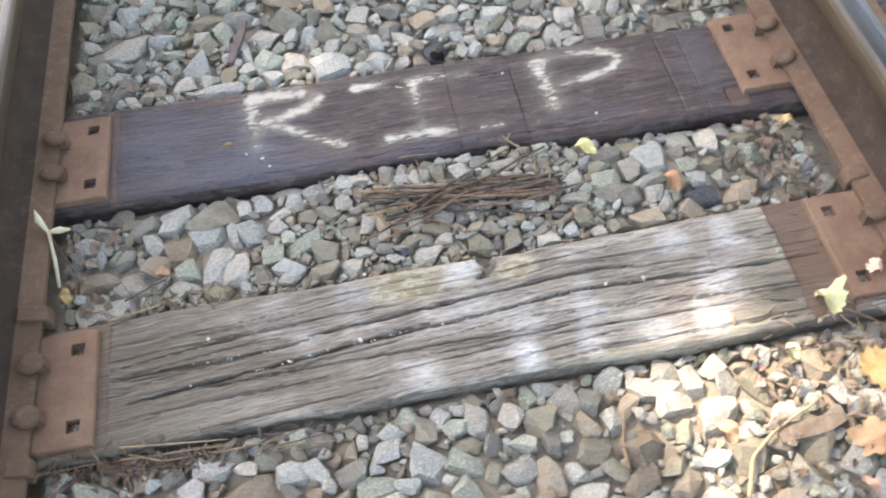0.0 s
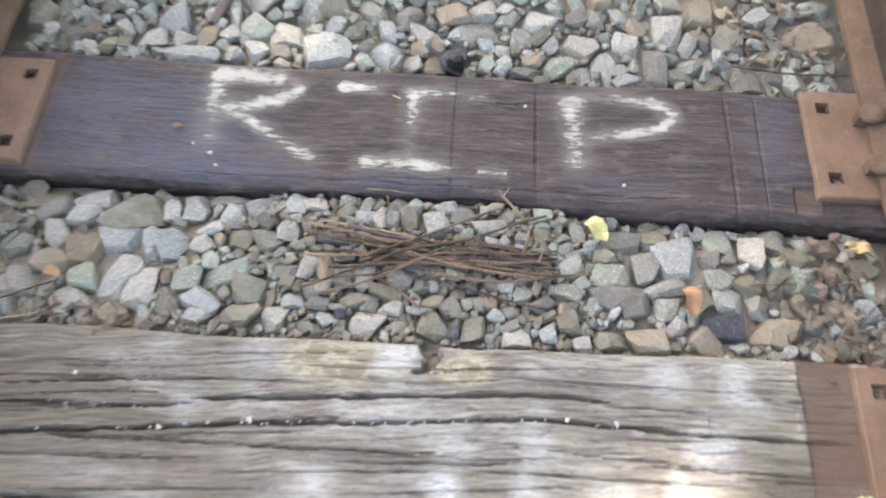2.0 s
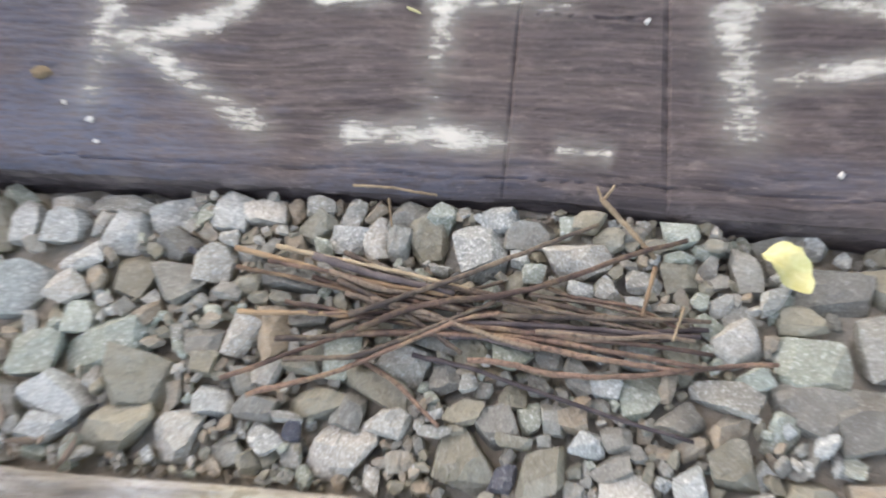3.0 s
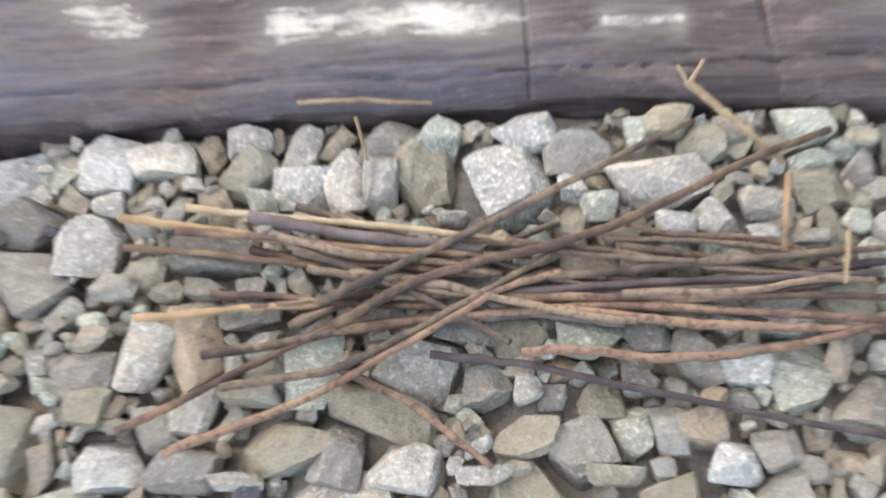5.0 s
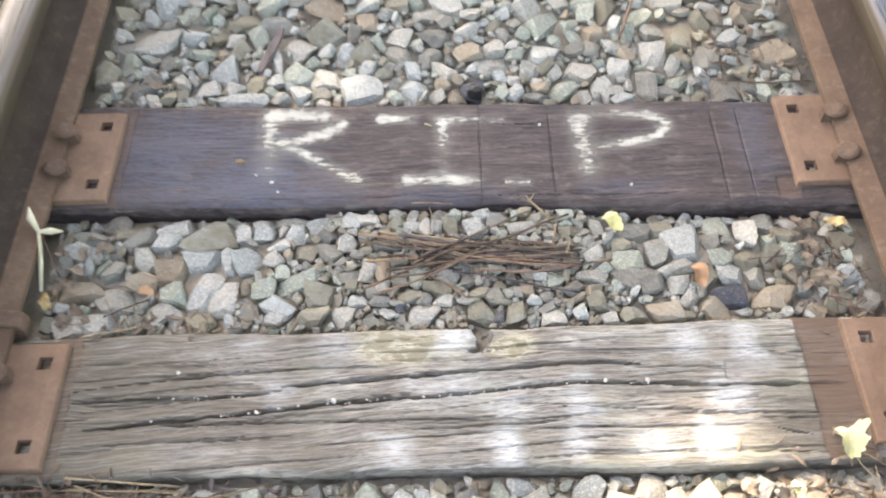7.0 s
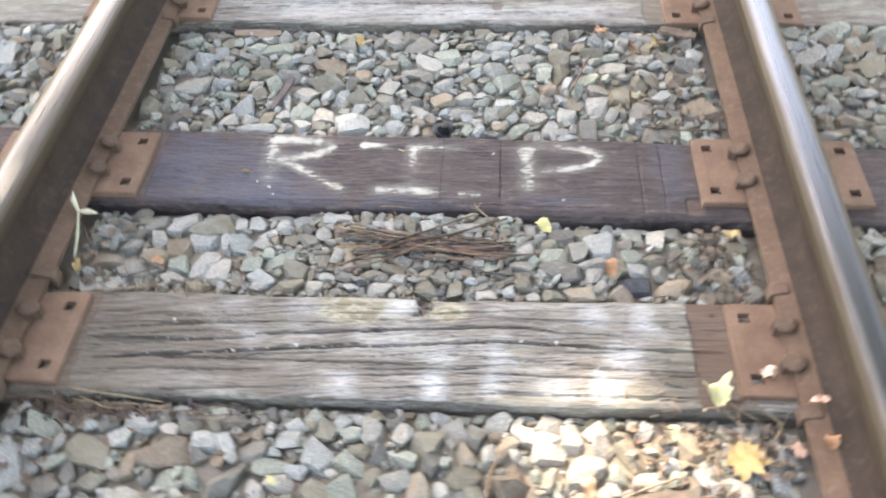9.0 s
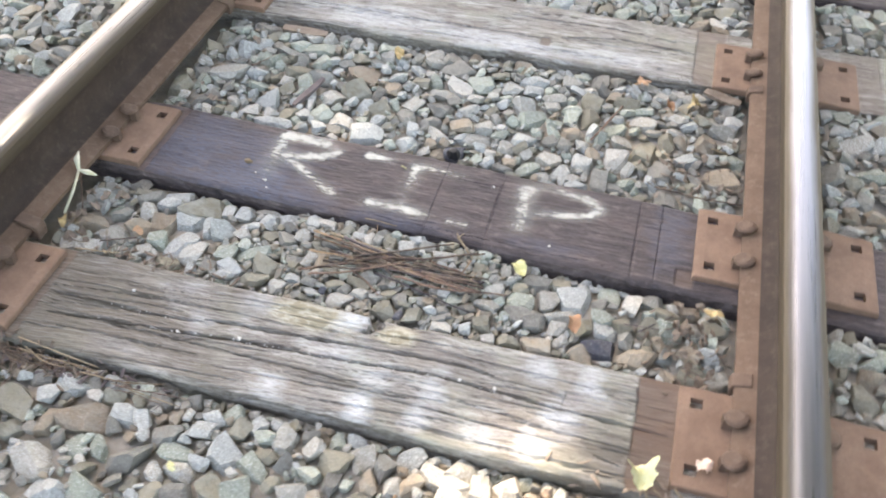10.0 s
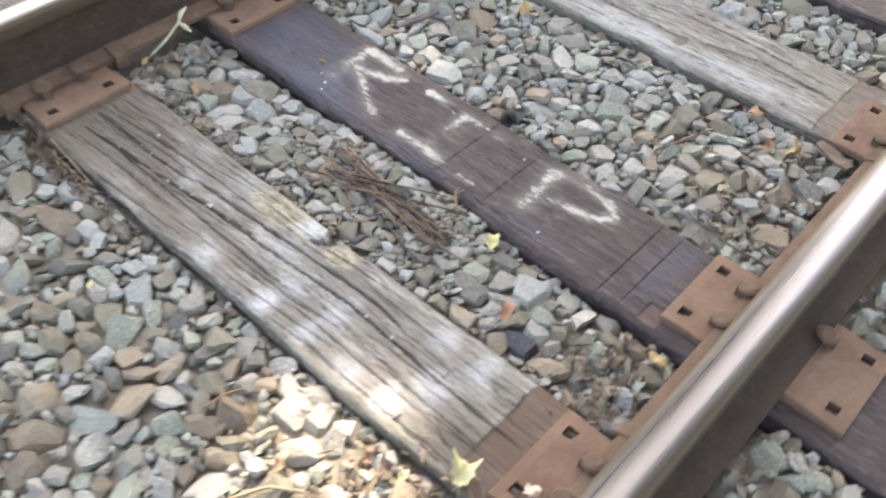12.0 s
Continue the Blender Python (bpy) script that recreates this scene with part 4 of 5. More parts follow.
CLOSE_D = [
    (0.164, -0.145, 0.033, 0.038, -2, 0.52), (0.128, -0.185, 0.027, 0.018, -2, 0.75), (0.148, -0.18, 0.021, 0.018, -2, 0.45), (0.164, -0.189, 0.012, 0.012, -2, 0.4),
    (0.119, -0.136, 0.02, 0.027, -2, 0.35), (0.071, -0.125, 0.03, 0.021, -2, 0.5), (0.118, -0.072, 0.019, 0.016, -3, 0.7), (0.139, -0.069, 0.022, 0.021, -3, 0.6),
    (0.161, -0.078, 0.019, 0.01, -3, 0.8), (0.082, -0.059, 0.017, 0.016, -3, 0.5), (0.071, -0.047, 0.015, 0.014, -3, 0.8), (-0.09, -0.09, 0.017, 0.013, -3, 0.4),
    (-0.134, -0.09, 0.017, 0.011, -3, 0.2), (-0.113, -0.09, 0.02, 0.01, -3, 0.3), (-0.159, -0.086, 0.022, 0.015, -3, 0.4), (-0.169, -0.104, 0.017, 0.012, -3, 0.5)]
CLOSE_E = [
    (0.093, -0.075, 0.026, 0.01, -3, 0.3), (0.192, -0.038, 0.022, 0.011, -3, 0.52), (-0.091, -0.105, 0.029, 0.015, -3, 0.45), (0.052, -0.152, 0.013, 0.013, -2, 0.35),
    (0.034, -0.184, 0.015, 0.008, -2, 0.3), (0.098, -0.186, 0.011, 0.012, -2, 0.4), (0.077, -0.188, 0.025, 0.01, -2, 0.3), (-0.092, -0.184, 0.024, 0.008, -2, 0.6),
    (0.019, -0.186, 0.024, 0.008, -2, 0.6), (0.01, -0.061, 0.015, 0.008, -3, 0.6), (0.093, -0.147, 0.018, 0.013, -2, 0.4), (0.106, -0.018, 0.013, 0.017, -3, 0.5),
    (-0.124, -0.031, 0.011, 0.01, -3, 0.6), (-0.169, -0.039, 0.016, 0.014, -3, 0.6)]
CRIB_A = [
    (-0.542, -0.019, 0.066, 0.046, 4, 0.3), (-0.529, -0.045, 0.058, 0.03, 39, 0.4), (-0.471, -0.022, 0.064, 0.037, 14, 0.8), (-0.414, -0.044, 0.091, 0.057, 14, 0.3),
    (-0.354, -0.032, 0.028, 0.043, 4, 0.7), (-0.324, -0.011, 0.034, 0.025, 4, 0.85), (-0.318, -0.033, 0.034, 0.035, 4, 0.75), (-0.278, -0, 0.055, 0.022, 4, 0.65),
    (-0.266, -0.036, 0.034, 0.038, 4, 0.7), (-0.23, -0.015, 0.04, 0.042, 4, 0.72), (-0.418, -0.088, 0.062, 0.042, 10, 0.72), (-0.371, -0.091, 0.024, 0.055, 5, 0.75),
    (-0.508, -0.134, 0.055, 0.041, 5, 0.12), (-0.466, -0.113, 0.055, 0.055, 5, 0.15), (-0.404, -0.153, 0.06, 0.079, 5, 0.7), (-0.371, -0.16, 0.046, 0.071, -15, 0.85)]
CRIB_B = [
    (-0.454, -0.157, 0.04, 0.04, 5, 0.52), (-0.311, -0.148, 0.039, 0.038, 5, 0.52), (-0.283, -0.181, 0.057, 0.037, -25, 0.75), (-0.28, -0.114, 0.026, 0.029, 5, 0.5),
    (-0.299, -0.092, 0.033, 0.027, 35, 0.85), (-0.246, -0.077, 0.039, 0.04, 5, 0.2), (-0.217, -0.162, 0.05, 0.049, 5, 0.2), (-0.176, -0.202, 0.037, 0.041, 6, 0.62),
    (-0.227, -0.201, 0.056, 0.036, 6, 0.2), (-0.049, -0.202, 0.053, 0.04, 6, 0.85), (0.042, -0.201, 0.046, 0.05, 6, 0.2), (0.097, -0.207, 0.034, 0.038, 6, 0.2),
    (0.156, -0.218, 0.038, 0.027, 6, 0.9), (0.199, -0.208, 0.022, 0.027, 6, 0.75), (0.245, -0.22, 0.027, 0.024, 6, 0.97), (0.228, -0.191, 0.033, 0.033, 6, 0.3)]
CRIB_C = [
    (0.282, -0.208, 0.042, 0.032, 6, 0.3), (0.27, -0.014, 0.04, 0.028, 5, 0.35), (0.327, -0.01, 0.04, 0.038, 5, 0.3), (0.304, -0.051, 0.062, 0.042, 5, 0.45),
    (0.242, -0.043, 0.023, 0.037, 5, 0.4), (0.349, -0.047, 0.045, 0.036, 5, 0.3), (0.408, -0.023, 0.044, 0.043, 5, 0.15), (0.386, -0.081, 0.065, 0.064, 15, 0.72),
    (0.337, -0.094, 0.038, 0.052, 5, 0.68), (0.287, -0.117, 0.05, 0.052, 5, 0.5), (0.282, -0.145, 0.054, 0.034, -19, 0.4), (0.319, -0.153, 0.043, 0.044, 6, 0.4),
    (0.363, -0.125, 0.059, 0.028, 21, 0.6), (0.364, -0.16, 0.032, 0.033, 6, 0.6)]
CRIB_REST = [
    (-0.618, -0.14, 0.088, 0.052, 9, 0.12), (-0.614, -0.211, 0.054, 0.046, -1, 0.85), (0.446, -0.04, 0.044, 0.042, -3, 0.5), (0.591, -0.03, 0.038, 0.043, -3, 0.85),
    (0.45, -0.139, 0.042, 0.043, -1, 0.75), (0.442, -0.182, 0.059, 0.042, -2, 0.01), (0.513, -0.186, 0.071, 0.042, -2, 0.12), (0.334, -0.21, 0.055, 0.04, -1, 0.14),
    (-0.579, 0.037, 0.049, 0.042, -2, 0.35)]
FRONT = [
    (-0.032, -0.498, 0.068, 0.064, 18, .72), (0.175, -0.498, 0.084, 0.053, -27, .68), (0.251, -0.520, 0.085, 0.036, -9, .88), (0.271, -0.483, 0.055, 0.049, -2, .92),
    (0.308, -0.519, 0.038, 0.056, -2, .86), (0.343, -0.496, 0.061, 0.074, 19, .97), (0.327, -0.578, 0.067, 0.052, 8, .95), (0.266, -0.548, 0.054, 0.035, -2, .9),
    (0.066, -0.536, 0.052, 0.049, -1, .3), (-0.109, -0.572, 0.057, 0.051, -21, .75), (-0.501, -0.571, 0.081, 0.062, -1, .25), (-0.422, -0.518, 0.061, 0.034, -7, .75),
    (-0.370, -0.568, 0.090, 0.055, 9, .12), (-0.266, -0.506, 0.049, 0.037, -2, .4), (-0.167, -0.540, 0.047, 0.039, -1, .78), (0.422, -0.595, 0.053, 0.037, -1, .9),
    (0.507, -0.526, 0.054, 0.056, -1, .12), (0.128, -0.598, 0.054, 0.050, -1, .3), (0.020, -0.605, 0.054, 0.042, 18, .68),
    (-0.307, -0.547, 0.053, 0.036, -2, .73)]
FAR = [
    (-0.582, 0.438, 0.093, 0.076, -4, .9), (-0.235, 0.327, 0.061, 0.056, -4, .85), (-0.341, 0.386, 0.027, 0.121, 21, .72), (-0.314, 0.285, 0.066, 0.072, 7, .75),
    (-0.386, 0.268, 0.095, 0.034, -4, .8), (-0.167, 0.292, 0.079, 0.072, 6, .72), (-0.057, 0.266, 0.077, 0.046, -4, .78), (0.254, 0.330, 0.061, 0.055, -19, .95),
    (0.331, 0.335, 0.046, 0.056, -4, .9), (0.632, 0.367, 0.079, 0.076, -4, .12), (0.046, 0.287, 0.044, 0.057, -3, 0.0), (0.459, 0.422, 0.066, 0.074, -4, .3),
    (-0.568, 0.673, 0.054, 0.044, -4, .9), (-0.067, 0.672, 0.073, 0.065, -5, .2), (0.169, 0.604, 0.070, 0.049, -14, .72), (0.526, 0.273, 0.057, 0.057, -4, .4),
    (0.400, 0.372, 0.056, 0.072, -4, .88), (0.086, 0.351, 0.065, 0.053, -4, .66), (-0.666, 0.348, 0.060, 0.074, -4, .2)]


def lay(rows):
    for x, y, sx, sy, yaw, tone in rows:
        a, b = sx / 2 * 1.08, sy / 2 * 1.08
        c = 0.34 * math.sqrt(sx * sy)
        if y < 0.06:
            y = min(y, TIE_A.y0 + TIE_A.skew * x - 0.004 - b * 0.88)
            y = max(y, TIE_B.y1 + TIE_B.skew * x + 0.004 + b * 0.95) if y > -0.3 else min(y, TIE_B.y0 + TIE_B.skew * x - 0.004 - b * 0.95)
        fp = footprint(x, y, a, b, radians(yaw))
        if fp is None or H[fp[0]][fp[1]].max() > 0.5:
            continue
        lim = LIMIT[int((x - BX[0]) / CELL), int((y - BY[0]) / CELL)]
        put_down(x, y, lim + rng.uniform(-0.001, 0.005) - c * 0.9, a, b, c, radians(yaw), fp, tone_index(tone), True)
        LAID[fp[0]][fp[1]] = 1.0


rain(4200, -0.018, 3, 0.8)
COVER[:] = 0.0
for rows in (CLOSE_A, CLOSE_B, CLOSE_C, CLOSE_D, CLOSE_E, CRIB_A, CRIB_B, CRIB_C, CRIB_REST, FRONT, FAR):
    lay(rows)
rain(8000, 0.003, 5, 1.0)
rain(900, 0.002, 3, 0.75, beside_ties)
rain(1500, 0.002, 4, 0.45, beside_ties)
rain(1800, 0.005, 3, 0.62, beside_rails)
rain(900, 0.002, 4, 0.75, middle_crib)
rain(900, 0.0, 4, 0.45, middle_crib)
rain(5000, 0.004, 6, 0.66)
rain(8000, 0.002, 7, 0.5)
rain(15000, 0.0, 6, 0.34)
rain(2500, 0.0, 5, 0.3, middle_crib)

# stones as objects: those laid one by one, and the rest of the top layer of the middle crib; all others joined
shape_mesh = {}


def stone_mesh(shape, tone):
    key = (shape, tone)
    if key not in shape_mesh:
        V, F = ROUGH[shape]
        shape_mesh[key] = mesh_from("stone", V.tolist(), F.tolist(), [STONE[tone]], True)
        shape_mesh[key].set_sharp_from_angle(angle=radians(24))
    return shape_mesh[key]


def stone_pose(s):
    x, y, z, a, b, c, yaw, t1, t2 = s[:9]
    return Matrix.Translation((x, y, z)) @ Euler((radians(t1), radians(t2), yaw)).to_matrix().to_4x4() @ Matrix.Diagonal((a, b, c, 1))


bed = tagged(empty("ballast_bed", (0, 0, -0.10)), "crushed grey stone ballast between wooden ties", "ballast", kind="structure")
step = 2
fv = np.stack([GX[::step, ::step], GY[::step, ::step], FINES[::step, ::step]], -1)
fn, fm = fv.shape[:2]
fi, fj = np.meshgrid(np.arange(fn - 1), np.arange(fm - 1), indexing="ij")
fa = (fi * fm + fj).ravel()
tagged(new("ballast_fines", mesh_from("ballast_fines", fv.reshape(-1, 3).tolist(), np.stack([fa, fa + fm, fa + fm + 1, fa + 1], 1).tolist(), [DIRT], True)), "brown grit and dirt between the ballast stones", "ground", kind="structure")
sx_ = np.concatenate([np.linspace(-3.2, -1.6, 12), np.linspace(-1.45, 1.45, 30), np.linspace(1.6, 3.2, 12)])
sy_ = np.linspace(-5.0, 6.0, 110)
SX, SY = np.meshgrid(sx_, sy_, indexing="ij")
SZ = -0.052 - 0.26 * np.clip(np.maximum((np.abs(SX) - 1.55) / 1.3, np.maximum(SY - 3.9, -2.9 - SY) / 1.6), 0, 1) + 0.02 * field(SX.shape, (30, 40), 55) * (np.abs(SX) > 1.5)
k_ = len(sy_)
si, sj = np.meshgrid(np.arange(len(sx_) - 1), np.arange(k_ - 1), indexing="ij")
sa = (si * k_ + sj).ravel()
tagged(new("ballast_shoulder", mesh_from("ballast_shoulder", np.stack([SX, SY, SZ], -1).reshape(-1, 3).tolist(), np.stack([sa, sa + k_, sa + k_ + 1, sa + 1], 1).tolist(), [DIRT], True)), "sloping shoulder of gravel ballast beside the track", "ground", kind="structure")
near_crib = sorted((s for s in stones if not s[11] and -0.25 < s[1] < 0.01 and abs(s[0]) < 0.68), key=lambda s: -(s[2] + s[5]))
singles = [s for s in stones if s[11]]
singles += near_crib[:300 - len(singles)]
lone = set(map(id, singles))
for s in singles:
    ob = new("stone", stone_mesh(s[9], s[10]))
    ob.parent = bed
    ob.matrix_parent_inverse = Matrix.Translation((0, 0, 0.10))
    ob.matrix_basis = stone_pose(s)
allv, allf, allm, base = [], [], [], 0
spread = np.random.default_rng(17)
for _ in range(11000):
    x, y = spread.uniform(-2.3, 2.3), spread.uniform(-3.0, 4.2)
    if BX[0] + 0.04 < x < BX[1] - 0.04 and BY[0] + 0.04 < y < BY[1] - 0.04:
        continue
    L = spread.uniform(0.025, 0.05)
    z = -0.045 - 0.20 * max(0.0, abs(x) - 1.55, 0.8 * (y - 3.9), -0.8 * (y + 2.8)) + spread.uniform(0.0, 0.02)
    stones.append((x, y, z, L, L * spread.uniform(0.6, 0.95), L * spread.uniform(0.35, 0.6), spread.uniform(0, 3.1), *spread.uniform(-25, 25, 2), int(spread.integers(len(SHAPES))), int(spread.choice(8, p=MIX)), False))
for s in stones:
    if id(s) in lone:
        continue
    V, F = (WORN if abs(s[0]) < 0.9 and -1.0 < s[1] < 1.2 else SHAPES)[s[9]]
    M = np.array(stone_pose(s))
    allv.append(V @ M[:3, :3].T + M[:3, 3])
    allf.append(F + base)
    allm.append(np.full(len(F), s[10]))
    base += len(V)
me = mesh_from("loose_stones", np.concatenate(allv).tolist(), np.concatenate(allf).tolist(), STONE)
me.polygons.foreach_set("material_index", np.concatenate(allm).astype(np.int32))
rest = tagged(new("loose_stones", me), "loose crushed grey and brown ballast stones", kind="stuff")
rest.parent = bed
rest.matrix_parent_inverse = Matrix.Translation((0, 0, 0.10))

# ---------------------------------------------------------------- dry stems and twigs


def surface(x, y):
    """The height of the stones or the tie's top under a place of the plan."""
    for tie in TIES:
        if tie.y0 + tie.skew * x < y < tie.y1 + tie.skew * x and abs(x) < TIE_HALF:
            return tie.height(x, y)
    i, j = int((x - BX[0]) / CELL), int((y - BY[0]) / CELL)
    h = H[max(i - 2, 0):i + 3, max(j - 2, 0):j + 3]
    return float(np.percentile(np.where(h > 0.5, 0.0, h), 80))


def tube(pts, radii, sides=6):
    verts, faces = [], []
    P = [Vector(p) for p in pts]
    for i, p in enumerate(P):
        d = (P[min(i + 1, len(P) - 1)] - P[max(i - 1, 0)]).normalized()
        u = d.cross(Vector((0, 0, 1)))
        u = u.normalized() if u.length > 1e-3 else Vector((1, 0, 0))
        w = u.cross(d)
        for q in range(sides):
            a = 2 * math.pi * q / sides
            verts.append(p + (u * math.cos(a) + w * math.sin(a)) * radii[i])
    for i in range(len(P) - 1):
        for q in range(sides):
            faces.append((i * sides + q, i * sides + (q + 1) % sides, (i + 1) * sides + (q + 1) % sides, (i + 1) * sides + q))
    faces += [tuple(range(sides))[::-1], tuple(range((len(P) - 1) * sides, len(P) * sides))]
    return [tuple(v) for v in verts], faces


def stick(*pts, r=0.0019, mat=None, label="dry brown plant stem lying on the ballast", name="dry_stem", group="pile of dry stems", lift=0.0, taper=0.75):
    px, py = [p[0] for p in pts], [p[1] for p in pts]
    n = 8 * (len(pts) - 1) + 5
    at, t = np.linspace(0, 1, len(pts)), np.linspace(0, 1, n)
    x, y = np.interp(t, at, px), np.interp(t, at, py)
    k = np.array([0.25, 0.5, 0.25])
    for _ in range(2):
        x[1:-1], y[1:-1] = np.convolve(x, k, "valid"), np.convolve(y, k, "valid")
    y = y + rng.normal(0, 0.0002, n) + rng.normal(0, 0.008) * math.hypot(px[-1] - px[0], py[-1] - py[0]) * np.sin(t * math.pi * rng.uniform(1, 3) + rng.uniform(0, 3))
    hs = np.array([surface(a, b) for a, b in zip(x, y)])
    fit = np.polyfit(t, hs, 1)
    z = np.polyval(fit, t)
    z += np.percentile(hs - z, 82) + r + lift + rng.normal(0, 0.0005, n)
    rad = r * 1.08 * np.linspace(1.0, taper, n) * rng.uniform(0.92, 1.08, n)
    for k in rng.integers(1, n - 1, max(1, n // 10)):
        rad[k] *= rng.uniform(1.05, 1.25)
    v, f = tube(list(zip(x, y, z)), rad)
    ob = new(name, mesh_from(name, v, f, [mat or TWIG], True))
    return tagged(ob, label, "plant stem", group)


for k, (pts, r, mat, lift) in enumerate([
    ([(-0.157, -0.053), (-0.051, -0.075), (0.047, -0.086)], 0.0022, STRAW_ORANGE, 0.004), ([(-0.123, -0.050), (-0.032, -0.064), (0.045, -0.081)], 0.0020, STRAW, 0.005),
    ([(-0.090, -0.058), (-0.032, -0.072), (0.024, -0.082)], 0.0030, GREY_STEM, 0.006), ([(-0.152, -0.069), (-0.084, -0.081), (0.010, -0.087)], 0.0018, STRAW_ORANGE, 0.003),
    ([(-0.144, -0.106), (-0.055, -0.104)], 0.0020, STRAW_ORANGE, 0.004), ([(-0.054, -0.106), (0.024, -0.072), (0.129, -0.022)], 0.0022, TWIG, 0.010),
    ([(-0.047, -0.116), (0.056, -0.080), (0.195, -0.035)], 0.0025, TWIG_RED, 0.009), ([(-0.148, -0.160), (-0.102, -0.139), (-0.032, -0.110)], 0.0020, TWIG_RED, 0.004),
    ([(-0.098, -0.145), (-0.044, -0.137), (0.0, -0.118), (0.056, -0.087)], 0.0021, TWIG, 0.009), ([(-0.122, -0.173), (-0.061, -0.152), (0.032, -0.103), (0.060, -0.097)], 0.0021, TWIG_RED, 0.010),
    ([(-0.110, -0.123), (0.031, -0.115), (0.190, -0.106)], 0.0021, TWIG, 0.005), ([(-0.047, -0.119), (0.076, -0.112), (0.210, -0.128)], 0.0023, TWIG_RED, 0.006)]):
    stick(*pts, r=r, mat=mat, lift=lift)
for k, (pts, r, mat, lift) in enumerate([
    ([(-0.003, -0.130), (0.051, -0.142), (0.200, -0.179)], 0.0019, GREY_STEM, 0.003), ([(0.039, -0.137), (0.095, -0.139), (0.174, -0.132), (0.258, -0.124)], 0.0022, TWIG_RED, 0.004),
    ([(-0.047, -0.134), (-0.014, -0.152), (0.023, -0.183)], 0.0020, TWIG_RED, 0.002), ([(0.028, -0.099), (0.212, -0.092)], 0.0022, TWIG, 0.007),
    ([(0.032, -0.103), (0.205, -0.104)], 0.0023, GREY_STEM, 0.006), ([(0.032, -0.105), (0.213, -0.119)], 0.0022, TWIG_RED, 0.007), ([(0.087, -0.110), (0.200, -0.108)], 0.0019, TWIG, 0.009),
    ([(0.172, -0.053), (0.163, -0.092)], 0.0018, STRAW_ORANGE, 0.008), ([(-0.060, -0.088), (-0.002, -0.101), (0.054, -0.111)], 0.0020, TWIG, 0.007), ([(-0.075, -0.072), (0.032, -0.095)], 0.0023, TWIG, 0.008),
    ([(0.054, -0.114), (0.118, -0.125), (0.200, -0.131)], 0.0024, TWIG_RED, 0.005), ([(-0.126, -0.064), (-0.061, -0.073), (0.010, -0.094)], 0.0018, TWIG_RED, 0.006)]):
    stick(*pts, r=r, mat=mat, lift=lift)
for _ in range(23):
    cx, cy, a, L = rng.normal(0.035, 0.045), rng.normal(-0.101, 0.010), radians(rng.normal(-6, 11)), rng.uniform(0.09, 0.2)
    d = Vector((math.cos(a), math.sin(a))) * L / 2
    stick((cx - d.x, cy - d.y), (cx, cy + rng.normal(0, 0.002)), (cx + d.x, cy + d.y), r=rng.uniform(0.0013, 0.0023), mat=[TWIG, TWIG, TWIG_RED, GREY_STEM, GREY_STEM][rng.integers(5)], lift=rng.uniform(0.001, 0.007))
LOOSE = dict(label="thin dry twig lying on the ballast stones", name="twig", group="loose twigs")
stick((0.131, -0.001), (0.150, -0.020), (0.172, -0.044), r=0.0022, mat=STRAW, lift=0.008, **LOOSE)
stick((0.131, -0.001), (0.140, 0.012), r=0.0013, mat=STRAW, lift=0.008, **LOOSE)
stick((0.131, -0.001), (0.127, 0.010), r=0.0011, mat=STRAW, lift=0.008, **LOOSE)
stick((-0.068, 0.006), (-0.030, 0.004), (0.002, -0.001), r=0.0012, mat=STRAW, lift=0.002, **LOOSE)
stick((-0.038, -0.003), (-0.032, -0.028), r=0.001, mat=STRAW, lift=0.003, **LOOSE)
stick((0.192, -0.085), (0.184, -0.112), r=0.0011, mat=STRAW, lift=0.016, **LOOSE)
stick((0.338, 0.403), (0.391, 0.549), r=0.0028, mat=TWIG_RED, lift=0.004, **LOOSE)
stick((0.496, 0.290), (0.60, 0.272), (0.679, 0.269), r=0.002, lift=0.004, **LOOSE)
stick((-0.545, -0.474), (-0.50, -0.490), (-0.455, -0.494), r=0.0014, mat=STRAW, lift=0.004, **LOOSE)
stick((-0.42, -0.497), (-0.34, -0.492), (-0.27, -0.474), r=0.0014, mat=STRAW, lift=0.004, **LOOSE)
stick((-0.56, -0.490), (-0.47, -0.505), r=0.0016, lift=0.003, **LOOSE)
stick((0.318, -0.710), (0.345, -0.655), (0.395, -0.622), (0.468, -0.592), r=0.0030, mat=STRAW, lift=0.006, taper=0.6, **LOOSE)
stick((0.168, -0.640), (0.172, -0.597), (0.182, -0.570), r=0.0028, mat=STRAW_ORANGE, lift=0.004, **LOOSE)
stick((0.60, -0.445), (0.652, -0.490), (0.62, -0.535), r=0.0016, mat=STRAW, lift=0.006, **LOOSE)
stick((0.615, -0.535), (0.68, -0.525), r=0.0012, mat=STRAW, lift=0.004, **LOOSE)
stick((0.56, -0.452), (0.60, -0.472), (0.64, -0.490), r=0.0014, mat=STRAW, lift=0.006, **LOOSE)
stick((0.44, -0.497), (0.52, -0.500), (0.57, -0.512), r=0.0014, lift=0.004, **LOOSE)
stick((-0.58, -0.245), (-0.50, -0.222), r=0.0014, mat=STRAW, lift=0.003, **LOOSE)
for _ in range(12):
    x, y = rng.uniform(-0.62, -0.2), rng.uniform(-0.52, -0.475)
    L = rng.uniform(0.03, 0.09)
    stick((x - L, y + rng.uniform(-0.012, 0.012)), (x + L, y), r=rng.uniform(0.0008, 0.0015), mat=[TWIG, STRAW, TWIG_RED][rng.integers(3)], lift=0.002, **LOOSE)
